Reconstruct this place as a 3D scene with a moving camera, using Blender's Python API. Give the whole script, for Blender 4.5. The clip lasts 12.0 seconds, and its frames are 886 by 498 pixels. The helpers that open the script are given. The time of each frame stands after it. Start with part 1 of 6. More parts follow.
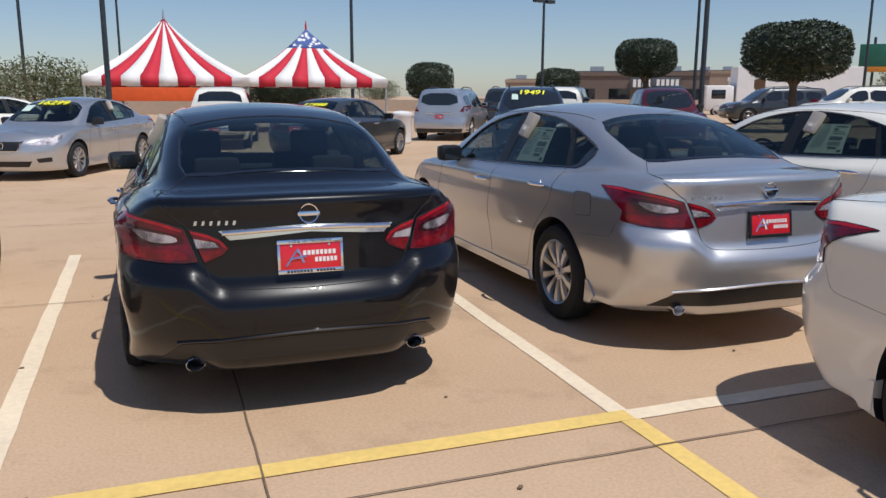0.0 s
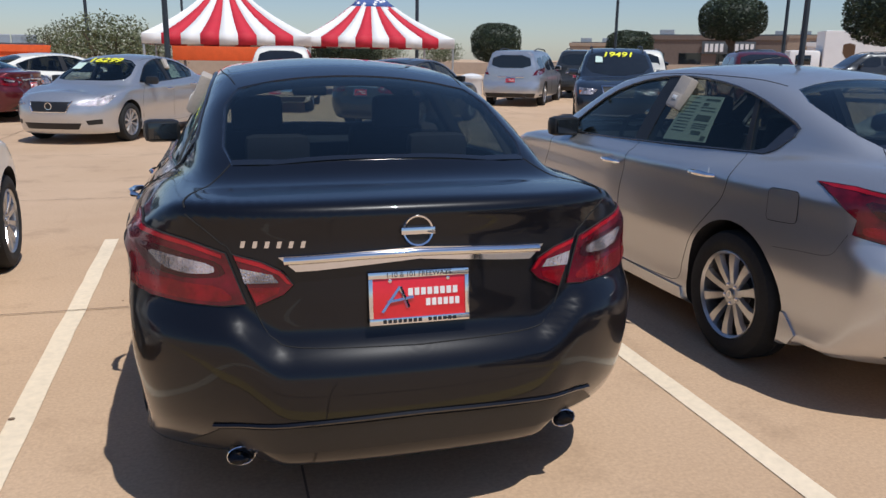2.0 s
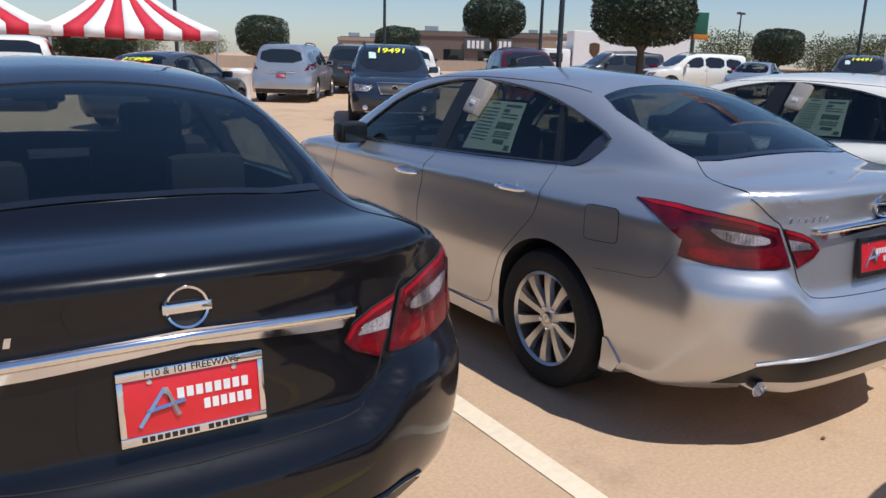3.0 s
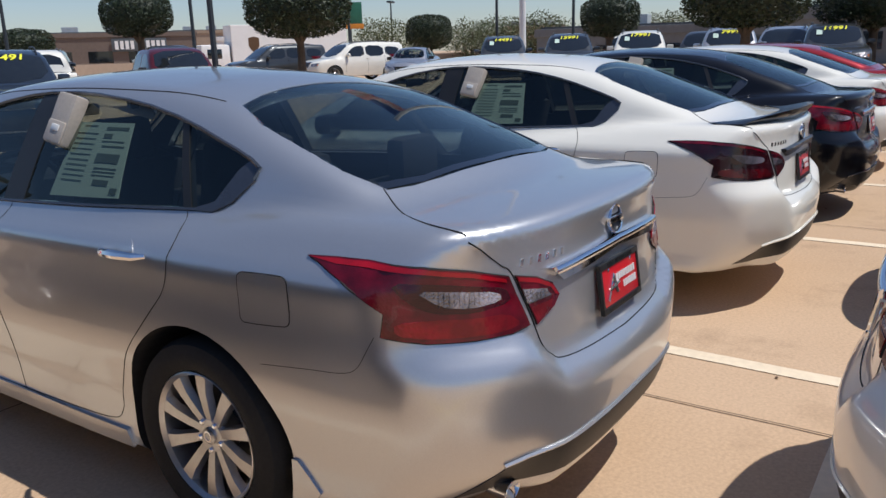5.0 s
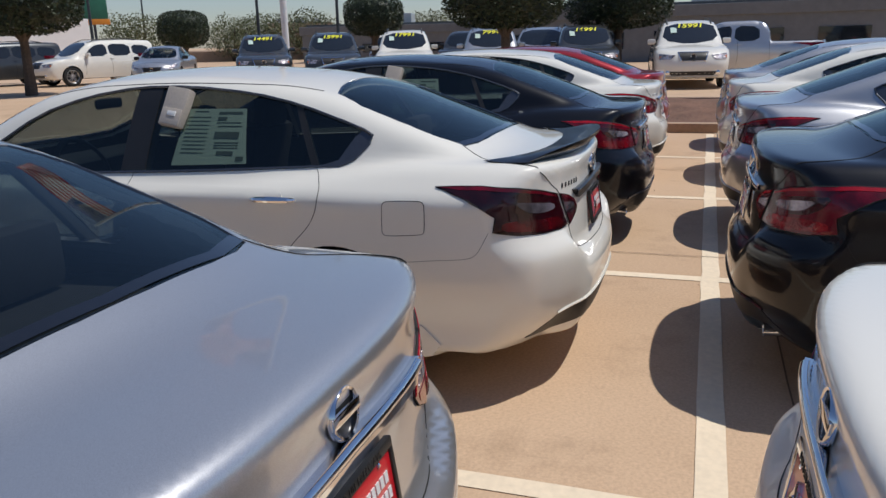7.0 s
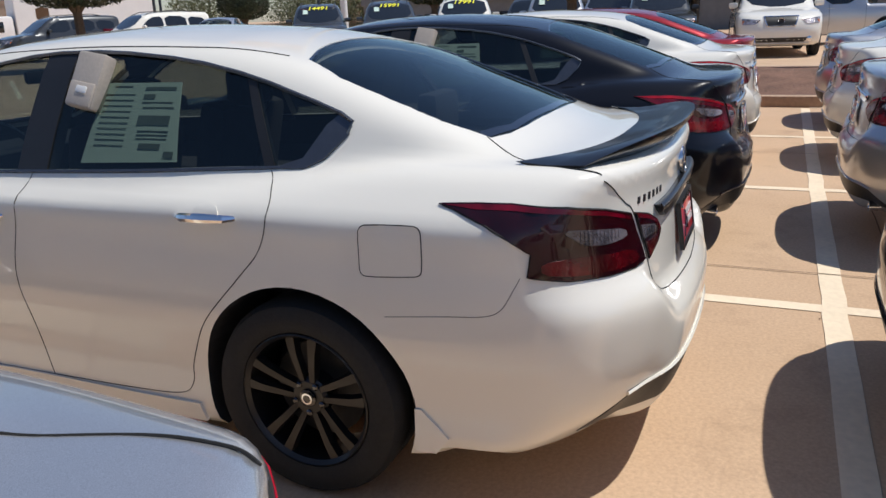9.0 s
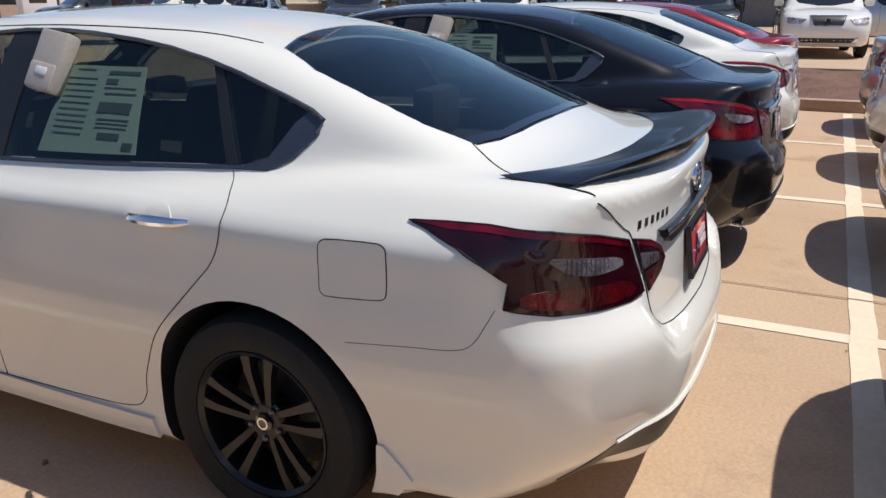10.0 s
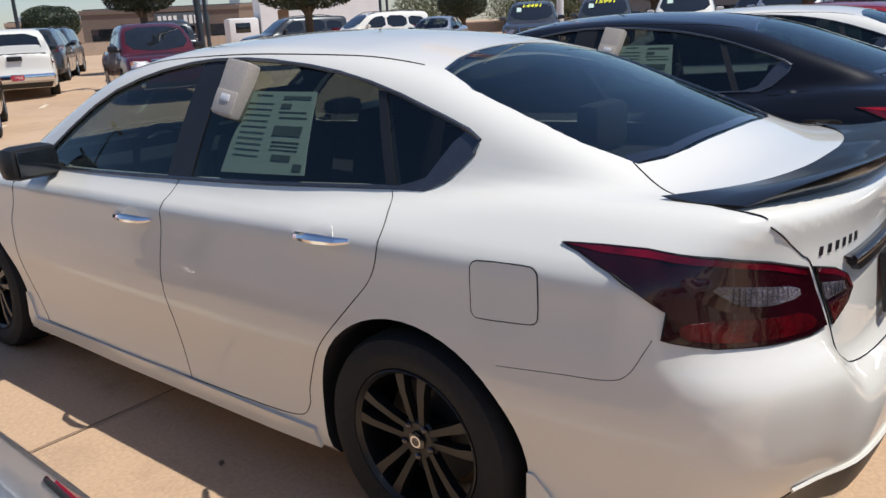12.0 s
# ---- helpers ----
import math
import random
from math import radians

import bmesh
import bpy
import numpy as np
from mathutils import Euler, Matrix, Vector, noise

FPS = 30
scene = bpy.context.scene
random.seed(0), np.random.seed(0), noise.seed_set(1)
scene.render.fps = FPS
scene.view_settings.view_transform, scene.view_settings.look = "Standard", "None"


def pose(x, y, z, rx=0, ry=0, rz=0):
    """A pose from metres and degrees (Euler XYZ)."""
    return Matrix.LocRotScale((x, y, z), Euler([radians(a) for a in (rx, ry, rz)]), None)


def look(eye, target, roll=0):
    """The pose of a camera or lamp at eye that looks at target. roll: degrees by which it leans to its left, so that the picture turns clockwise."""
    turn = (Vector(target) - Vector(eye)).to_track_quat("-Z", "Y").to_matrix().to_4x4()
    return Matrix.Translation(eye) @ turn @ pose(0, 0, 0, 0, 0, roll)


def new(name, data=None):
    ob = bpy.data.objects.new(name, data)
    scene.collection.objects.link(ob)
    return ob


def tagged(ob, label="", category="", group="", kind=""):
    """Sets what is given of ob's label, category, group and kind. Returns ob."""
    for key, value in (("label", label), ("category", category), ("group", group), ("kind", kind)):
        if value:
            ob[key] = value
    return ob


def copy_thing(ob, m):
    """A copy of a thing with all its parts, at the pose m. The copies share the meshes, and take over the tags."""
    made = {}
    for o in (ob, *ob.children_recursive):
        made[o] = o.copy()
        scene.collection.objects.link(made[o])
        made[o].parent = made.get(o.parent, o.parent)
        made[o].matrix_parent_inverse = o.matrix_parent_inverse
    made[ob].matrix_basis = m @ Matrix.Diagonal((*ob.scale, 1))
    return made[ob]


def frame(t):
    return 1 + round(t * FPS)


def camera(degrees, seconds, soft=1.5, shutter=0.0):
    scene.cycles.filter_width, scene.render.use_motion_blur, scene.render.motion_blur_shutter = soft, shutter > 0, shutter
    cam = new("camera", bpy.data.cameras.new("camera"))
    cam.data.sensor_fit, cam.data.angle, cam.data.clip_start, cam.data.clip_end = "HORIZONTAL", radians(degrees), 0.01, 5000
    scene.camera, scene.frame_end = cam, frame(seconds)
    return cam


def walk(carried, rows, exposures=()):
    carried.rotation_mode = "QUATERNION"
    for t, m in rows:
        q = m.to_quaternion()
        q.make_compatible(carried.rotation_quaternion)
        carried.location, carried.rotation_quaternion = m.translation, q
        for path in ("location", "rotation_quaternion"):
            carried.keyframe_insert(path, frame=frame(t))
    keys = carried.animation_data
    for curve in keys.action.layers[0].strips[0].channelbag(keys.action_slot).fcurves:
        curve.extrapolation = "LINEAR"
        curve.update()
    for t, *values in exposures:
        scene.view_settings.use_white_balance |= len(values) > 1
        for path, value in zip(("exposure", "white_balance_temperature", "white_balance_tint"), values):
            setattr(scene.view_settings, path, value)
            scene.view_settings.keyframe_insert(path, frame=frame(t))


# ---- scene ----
cam = camera(59.0, 12.0)
PATH = [
    (0, (-0.617, -3.06, 1.525), (0.051, -1.214, 1.14), 0.2),
    (0.5, (-0.569, -2.685, 1.491), (-0.102, -0.782, 1.089), 0.9),
    (1, (-0.591, -2.298, 1.485), (-0.388, -0.356, 1.048), -0.9),
    (1.5, (-0.636, -1.995, 1.506), (-0.329, -0.067, 1.075), 0.8),
    (2, (-0.522, -1.637, 1.481), (0.007, 0.232, 1.007), 0.8),
    (2.5, (-0.44, -1.317, 1.47), (0.212, 0.501, 0.951), -0.9),
    (3, (-0.362, -1.045, 1.511), (0.677, 0.596, 1.034), 1.6),
    (5, (0.488, -0.294, 1.512), (2.079, 0.814, 1.019), -1.7),
    (5.5, (0.86, -0.243, 1.532), (2.586, 0.645, 1.05), -0.4),
    (6, (1.094, -0.046, 1.532), (2.872, 0.705, 1.01), -0.9),
    (6.5, (1.382, 0.092, 1.52), (3.205, 0.739, 1.008), -2.5),
    (7, (1.711, 0.096, 1.58), (3.544, 0.712, 1.066), -1.5),
    (9, (2.904, 0.329, 1.477), (4.661, 1.093, 0.902), -2.2),
    (9.5, (3.098, 0.398, 1.5), (4.85, 1.148, 0.893), 0.1),
    (10, (3.213, 0.302, 1.484), (4.93, 1.131, 0.878), -0.1),
    (10.5, (3.232, 0.263, 1.471), (4.895, 1.156, 0.809), -0.6),
    (11, (3.218, 0.287, 1.496), (4.671, 1.528, 0.905), -3.7),
    (11.5, (3.232, 0.301, 1.499), (4.617, 1.629, 0.937), -3.3),
    (12, (3.283, 0.279, 1.489), (4.773, 1.49, 0.929), -3.0),
]
walk(cam, [(t, look(eye, target, roll)) for t, eye, target, roll in PATH], [(0, -0.11, 6200, 10), (0.5, -0.18, 6180, 10), (1, -0.29, 6160, 10), (1.5, -0.25, 6120, 10), (2.5, 0.03, 6020, 10), (3, 0.08, 6020, 10), (5, -0.02, 6150, 10), (7, -0.23, 6250, 10), (9, 0.03, 6320, 10), (12, 0.09, 6250, 10)])
from mathutils.geometry import delaunay_2d_cdt

# ---- world, sun, exposure ----
SUN = Vector((0.20, -0.42, 1.0)).normalized()      # towards the sun
world = bpy.data.worlds.new("sky")
scene.world = world
world.use_nodes = True
wn = world.node_tree
sky = wn.nodes.new("ShaderNodeTexSky")
sky.sky_type, sky.sun_disc = "NISHITA", False
sky.sun_elevation = math.asin(SUN.z)
sky.sun_rotation = math.atan2(SUN.x, SUN.y)
sky.air_density, sky.dust_density, sky.ozone_density = 1.0, 0.35, 3.0
haze = wn.nodes.new("ShaderNodeMix")
haze.data_type, haze.blend_type = "RGBA", "MULTIPLY"
haze.inputs["Factor"].default_value, haze.inputs["B"].default_value = 1.0, (1.0, 0.99, 1.05, 1)
wn.links.new(sky.outputs[0], haze.inputs["A"])
wn.links.new(haze.outputs["Result"], wn.nodes["Background"].inputs[0])
wn.nodes["Background"].inputs[1].default_value = 0.092
sun = new("sun", bpy.data.lights.new("sun", "SUN"))
sun.data.energy, sun.data.angle, sun.data.color = 4.2, radians(0.53), (1.0, 0.95, 0.87)
sun.matrix_world = look(SUN * 50, (0, 0, 0))

# ---- materials ----


def material(name):
    m = bpy.data.materials.new(name)
    m.use_nodes = True
    n, l = m.node_tree.nodes, m.node_tree.links
    return m, n, l, n["Principled BSDF"]


def ramp_between(n, l, fac, a, b, lo=0.35, hi=0.65):
    r = n.new("ShaderNodeValToRGB")
    r.color_ramp.elements[0].position, r.color_ramp.elements[1].position = lo, hi
    r.color_ramp.elements[0].color, r.color_ramp.elements[1].color = (*a, 1), (*b, 1)
    l.new(fac, r.inputs[0])
    return r.outputs[0]


def noise_of(n, l, scale, detail=4.0, rough=0.55, coord="Object"):
    tc = n.new("ShaderNodeTexCoord")
    t = n.new("ShaderNodeTexNoise")
    t.inputs["Scale"].default_value, t.inputs["Detail"].default_value, t.inputs["Roughness"].default_value = scale, detail, rough
    l.new(tc.outputs[coord], t.inputs["Vector"])
    return t.outputs["Fac"]


def bumped(n, l, bsdf, fac, strength, distance=0.01):
    b = n.new("ShaderNodeBump")
    b.inputs["Strength"].default_value, b.inputs["Distance"].default_value = strength, distance
    l.new(fac, b.inputs["Height"])
    l.new(b.outputs[0], bsdf.inputs["Normal"])


def plain(name, col, rough=0.5, metal=0.0, grain=40.0, vary=0.12, bump=0.0, coat=0.0):
    """A surface of one colour with fine variation at two scales."""
    m, n, l, b = material(name)
    mix = n.new("ShaderNodeMath")
    mix.operation = "MULTIPLY_ADD"
    l.new(noise_of(n, l, grain), mix.inputs[0])
    mix.inputs[1].default_value = 0.5
    half = n.new("ShaderNodeMath")
    half.operation = "MULTIPLY"
    half.inputs[1].default_value = 0.5
    l.new(noise_of(n, l, grain * 0.07), half.inputs[0])
    l.new(half.outputs[0], mix.inputs[2])
    c0, c1 = [max(0, v * (1 - vary)) for v in col], [min(1, v * (1 + vary)) for v in col]
    l.new(ramp_between(n, l, mix.outputs[0], c0, c1), b.inputs["Base Color"])
    b.inputs["Roughness"].default_value, b.inputs["Metallic"].default_value = rough, metal
    b.inputs["Coat Weight"].default_value, b.inputs["Coat Roughness"].default_value = coat, 0.03
    if bump:
        bumped(n, l, b, noise_of(n, l, grain * 2), bump)
    return m


def car_paint(name, col, metal=0.0, rough=0.35, flake=0.06, dust=0.03, coat_ior=1.5):
    """Clear-coated paint with metal flakes and a thin film of dust."""
    m, n, l, b = material(name)
    fl = noise_of(n, l, 900.0, 1.0)
    c0, c1 = [max(0, v * (1 - flake)) for v in col], [min(1, v * (1 + flake)) for v in col]
    base = ramp_between(n, l, fl, c0, c1, 0.3, 0.7)
    mx = n.new("ShaderNodeMix")
    mx.data_type = "RGBA"
    mx.inputs["B"].default_value = (0.45, 0.38, 0.29, 1)
    dm = n.new("ShaderNodeMath")
    dm.operation = "MULTIPLY"
    dm.inputs[1].default_value = dust
    l.new(noise_of(n, l, 3.0, 6.0), dm.inputs[0])
    l.new(dm.outputs[0], mx.inputs["Factor"])
    l.new(base, mx.inputs["A"])
    l.new(mx.outputs["Result"], b.inputs["Base Color"])
    b.inputs["Metallic"].default_value, b.inputs["Roughness"].default_value = metal, rough
    b.inputs["Coat Weight"].default_value, b.inputs["Specular IOR Level"].default_value = 1.0, 0.15
    rr = ramp_between(n, l, noise_of(n, l, 5.0, 5.0), (0.015,) * 3, (0.06,) * 3)
    l.new(rr, b.inputs["Coat Roughness"])
    b.inputs["Coat IOR"].default_value = coat_ior
    return m


def pane(name, tint, gloss=1.5):
    """Thin tinted glass: what is behind shows through the tint, with a mirror of the sky over it."""
    m, n, l, b = material(name)
    n.remove(b)
    tr, gl, mix = n.new("ShaderNodeBsdfTransparent"), n.new("ShaderNodeBsdfGlossy"), n.new("ShaderNodeMixShader")
    lw, pw, ad = n.new("ShaderNodeLayerWeight"), n.new("ShaderNodeMath"), n.new("ShaderNodeMath")
    lw.inputs["Blend"].default_value = 0.5
    pw.operation, ad.operation = "POWER", "MULTIPLY_ADD"
    pw.inputs[1].default_value = 5.0
    low = ((gloss - 1) / (gloss + 1)) ** 2 * 1.4
    ad.inputs[1].default_value, ad.inputs[2].default_value = 1 - low, low
    l.new(lw.outputs["Facing"], pw.inputs[0])
    l.new(pw.outputs[0], ad.inputs[0])
    tr.inputs[0].default_value = (*tint, 1)
    gl.inputs["Roughness"].default_value = 0.01
    gl.inputs["Color"].default_value = (0.9, 1.0, 0.98, 1)
    l.new(ad.outputs[0], mix.inputs[0])
    l.new(tr.outputs[0], mix.inputs[1])
    l.new(gl.outputs[0], mix.inputs[2])
    l.new(mix.outputs[0], n["Material Output"].inputs[0])
    return m


def lamp_lens(name, col, low=0.5, cells=0.15, scale=150.0, metal=0.0):
    """Coloured moulded plastic with small prisms below a smooth clear face."""
    m, n, l, b = material(name)
    tc, w = n.new("ShaderNodeTexCoord"), n.new("ShaderNodeTexVoronoi")
    w.inputs["Scale"].default_value = scale
    l.new(tc.outputs["Object"], w.inputs["Vector"])
    dark = [v * low for v in col]
    l.new(ramp_between(n, l, noise_of(n, l, 9.0, 3.0), dark, col, 0.38, 0.6), b.inputs["Base Color"])
    bumped(n, l, b, w.outputs["Distance"], cells, 0.004)
    b.inputs["Roughness"].default_value, b.inputs["Specular IOR Level"].default_value, b.inputs["Metallic"].default_value = 0.25, 0.25, metal
    b.inputs["Coat Weight"].default_value, b.inputs["Coat Roughness"].default_value, b.inputs["Coat IOR"].default_value = 1.0, 0.015, 1.42
    return m


PAINT_BLACK = car_paint("paint_black", (0.003, 0.0035, 0.006), 0.0, 0.3, 0.3, 0.004, 1.37)
PAINT_SILVER = car_paint("paint_silver", (0.57, 0.575, 0.59), 0.78, 0.32, 0.18, 0.04)
PAINT_WHITE = car_paint("paint_white", (0.80, 0.77, 0.69), 0.0, 0.32, 0.02, 0.07, 1.6)
PAINT_RED = car_paint("paint_red", (0.30, 0.01, 0.018), 0.3, 0.3, 0.1)
PAINT_MAROON = car_paint("paint_maroon", (0.10, 0.008, 0.014), 0.35, 0.3, 0.1)
PAINT_BLUE = car_paint("paint_dark_blue", (0.022, 0.034, 0.055), 0.4, 0.3, 0.1)
PAINT_GREY = car_paint("paint_dark_grey", (0.05, 0.055, 0.06), 0.4, 0.3, 0.1)
GLASS_REAR = pane("rear_glass", (0.36, 0.42, 0.42), 1.55)
GLASS_SIDE = pane("side_glass", (0.28, 0.33, 0.32), 1.5)
GLASS_DOOR = pane("door_glass", (0.24, 0.28, 0.27), 1.5)
GLASS_FRONT = pane("front_glass", (0.80, 0.86, 0.84), 1.5)
GLASS_FAR = plain("tinted_glass", (0.012, 0.015, 0.018), 0.04, 0, 8, 0.4, 0, 0.6)
TRIM = plain("black_trim", (0.012, 0.012, 0.013), 0.45, 0, 120, 0.2, 0.05)
GLOSS_BLACK = plain("gloss_black", (0.008, 0.008, 0.009), 0.12, 0, 60, 0.2, 0, 1.0)
SPOILER_BLACK = plain("spoiler_black", (0.006, 0.006, 0.007), 0.3, 0, 60, 0.2, 0, 0.3)
SATIN = plain("satin_trim", (0.10, 0.11, 0.13), 0.25, 0.7)
GAP = plain("panel_gap", (0.012, 0.012, 0.012), 0.9)
CHROME = plain("chrome", (0.78, 0.78, 0.80), 0.06, 1.0, 20, 0.04)
INTERIOR = plain("interior_cloth", (0.013, 0.013, 0.015), 0.85, 0, 300, 0.3, 0.2)
RUBBER = plain("tyre_rubber", (0.012, 0.012, 0.012), 0.8, 0, 60, 0.35, 0.15)
ALLOY = plain("alloy", (0.52, 0.52, 0.53), 0.28, 0.9, 50, 0.08)
ALLOY_BLACK = plain("alloy_black", (0.006, 0.006, 0.007), 0.38, 0.0, 50, 0.2, 0, 0.1)
LENS_RED = lamp_lens("lens_red", (0.16, 0.0008, 0.012), 0.45)
LENS_DEEP = lamp_lens("lens_deep_red", (0.055, 0.0006, 0.005), 0.5)
LENS_BRIGHT = lamp_lens("lens_bright_red", (0.32, 0.003, 0.012), 0.45, 0.45, 90, 0.25)
LENS_SMOKED = lamp_lens("lens_smoked", (0.026, 0.001, 0.004), 0.5)
LENS_DIM = lamp_lens("lens_dim_red", (0.12, 0.002, 0.006), 0.3, 0.35, 110)
LENS_STRIP = lamp_lens("lens_strip", (0.40, 0.004, 0.014), 0.7, 0.1)
LENS_CLEAR = lamp_lens("lens_clear", (0.72, 0.66, 0.68), 0.3, 0.9, 160, 0.7)
LENS_GREY = lamp_lens("lens_grey", (0.24, 0.22, 0.25), 0.3, 0.8, 140, 0.4)
PLATE_RED = plain("plate_red", (0.62, 0.012, 0.022), 0.3, 0, 60, 0.06, 0, 0.5)
PAPER = plain("paper", (0.50, 0.62, 0.55), 0.8, 0, 60, 0.05)
INK = plain("ink", (0.11, 0.15, 0.14), 0.8)
WHITE_PLASTIC = plain("white_plastic", (0.75, 0.74, 0.72), 0.4, 0, 60, 0.05)
BEIGE_PLASTIC = plain("beige_plastic", (0.46, 0.40, 0.34), 0.5, 0, 90, 0.1, 0.05)
YELLOW_PAINT = plain("yellow_marker", (0.82, 0.78, 0.03), 0.7, 0, 40, 0.1)

# ---- mesh helpers ----


def mesh_ob(name, bm, mat, parent=None, label="", smooth=True, sharp=35):
    me = bpy.data.meshes.new(name)
    bm.normal_update()
    bm.to_mesh(me)
    bm.free()
    for mt in (mat if isinstance(mat, (list, tuple)) else [mat]):
        me.materials.append(mt)
    me.polygons.foreach_set("use_smooth", [smooth] * len(me.polygons))
    if smooth:
        me.set_sharp_from_angle(angle=radians(sharp))
    ob = new(name, me)
    if parent:
        ob.parent = parent
    if label:
        tagged(ob, label)
    return ob


def part(name, bm, mat, parent, label="", smooth=True, sharp=35):
    return mesh_ob(name, bm, mat, parent, label, smooth, sharp)


def thing(name, label, category, group=""):
    return tagged(new(name), label, category, group)


def box(bm, x0, x1, y0, y1, z0, z1, bevel=0.0, m=None):
    r = bmesh.ops.create_cube(bm, size=1)
    vs = r["verts"]
    bmesh.ops.transform(bm, verts=vs, matrix=Matrix.LocRotScale(((x0 + x1) / 2, (y0 + y1) / 2, (z0 + z1) / 2), None, (x1 - x0, y1 - y0, z1 - z0)))
    if bevel:
        es = list({e for v in vs for e in v.link_edges})
        out = bmesh.ops.bevel(bm, geom=es, offset=bevel, segments=2, affect="EDGES", profile=0.6)
        vs = list(set(out["verts"]) | {v for v in vs if v.is_valid})
    if m is not None:
        bmesh.ops.transform(bm, verts=vs, matrix=m)
    return vs


def boxed(x0, x1, y0, y1, z0, z1, bevel=0.0, m=None):
    bm = bmesh.new()
    box(bm, x0, x1, y0, y1, z0, z1, bevel, m)
    return bm


def lathe(bm, profile, segs=24, m=None, closed=False):
    """Turn a profile of (radius, height) round the z axis."""
    rings = []
    for r, h in profile:
        rings.append([bm.verts.new((r * math.cos(2 * math.pi * i / segs), r * math.sin(2 * math.pi * i / segs), h)) for i in range(segs)])
    pairs = list(zip(rings, rings[1:])) + ([(rings[-1], rings[0])] if closed else [])
    for a, b in pairs:
        for i in range(segs):
            j = (i + 1) % segs
            bm.faces.new((a[i], a[j], b[j], b[i]))
    if not closed:
        for ring, flip in ((rings[0], True), (rings[-1], False)):
            bm.faces.new(ring[::-1] if flip else ring)
    if m is not None:
        bmesh.ops.transform(bm, verts=[v for ring in rings for v in ring], matrix=m)
    return bm


def tube(bm, pts, r, segs=6, closed=False, taper=None):
    """A round rod along a line of points."""
    pts = [Vector(p) for p in pts]
    n, rings, ref = len(pts), [], None
    for i, p in enumerate(pts):
        a, b = pts[(i - 1) % n if closed else max(i - 1, 0)], pts[(i + 1) % n if closed else min(i + 1, n - 1)]
        d = (b - a).normalized() if (b - a).length > 1e-6 else Vector((0, 0, 1))
        if ref is None or abs(ref.dot(d)) > 0.95:
            ref = Vector((0, 0, 1)) if abs(d.z) < 0.9 else Vector((1, 0, 0))
        u = d.cross(ref).normalized()
        v = d.cross(u)
        rr = taper[i] if taper else r
        rings.append([bm.verts.new(p + rr * (math.cos(2 * math.pi * k / segs) * u + math.sin(2 * math.pi * k / segs) * v)) for k in range(segs)])
    for i in range(n if closed else n - 1):
        a, b = rings[i], rings[(i + 1) % n]
        for k in range(segs):
            j = (k + 1) % segs
            bm.faces.new((a[k], a[j], b[j], b[k]))
    if not closed:
        bm.faces.new(rings[0][::-1])
        bm.faces.new(rings[-1])
    return bm


def text_part(name, body, size, m, mat, parent, thick=0.002, shear=0.0, bold=0.0):
    cu = bpy.data.curves.new(name, "FONT")
    cu.body, cu.size, cu.extrude, cu.align_x, cu.align_y, cu.shear, cu.offset = body, size, thick, "CENTER", "CENTER", shear, bold
    tmp = new(name, cu)
    bpy.context.view_layer.update()
    me = bpy.data.meshes.new_from_object(tmp.evaluated_get(bpy.context.evaluated_depsgraph_get()))
    bpy.data.objects.remove(tmp)
    me.materials.clear()
    me.materials.append(mat)
    ob = new(name, me)
    ob.parent, ob.matrix_basis = parent, m
    return ob


def spline(*pts):
    """A smooth monotone curve through (t, value) pairs."""
    t, v = np.array([p[0] for p in pts], float), np.array([p[1] for p in pts], float)
    h, d = np.diff(t), np.diff(v) / np.diff(t)
    s = np.zeros(len(t))
    s[0], s[-1] = d[0], d[-1]
    ok = d[:-1] * d[1:] > 0
    s[1:-1][ok] = 2 * d[:-1][ok] * d[1:][ok] / (d[:-1][ok] + d[1:][ok])

    def at(q):
        q = np.clip(np.asarray(q, float), t[0], t[-1])
        i = np.clip(np.searchsorted(t, q) - 1, 0, len(h) - 1)
        u = (q - t[i]) / h[i]
        return (v[i] * (1 + 2 * u) + s[i] * h[i] * u) * (1 - u) ** 2 + (v[i + 1] * (3 - 2 * u) + s[i + 1] * h[i] * (u - 1)) * u * u
    return at


def smax(a, b, k):
    h = np.clip(0.5 + 0.5 * (a - b) / k, 0, 1)
    return b * (1 - h) + a * h + k * h * (1 - h)


def smin(a, b, k):
    return -smax(-a, -b, k)


def first_crossing(f, o, d, far=3.2, steps=90):
    """How far along each ray o + t d the shell f is left."""
    t0 = np.zeros(len(o))
    t1, open_ = np.full(len(o), far), np.ones(len(o), bool)
    for i in range(1, steps + 1):
        t = far * i / steps
        out = f(*(o + t * d).T) > 0
        hit = out & open_
        t1[hit], t0[hit] = t, far * (i - 1) / steps
        open_ &= ~hit
    for _ in range(18):
        m = (t0 + t1) / 2
        out = f(*(o + m[:, None] * d).T) > 0
        t1, t0 = np.where(out, m, t1), np.where(out, t0, m)
    return (t0 + t1) / 2


def normals_of(f, p, e=0.004):
    g = np.stack([f(*(p + e * np.eye(3)[i]).T) - f(*(p - e * np.eye(3)[i]).T) for i in range(3)], 1)
    return g / np.maximum(np.linalg.norm(g, axis=1, keepdims=True), 1e-9)


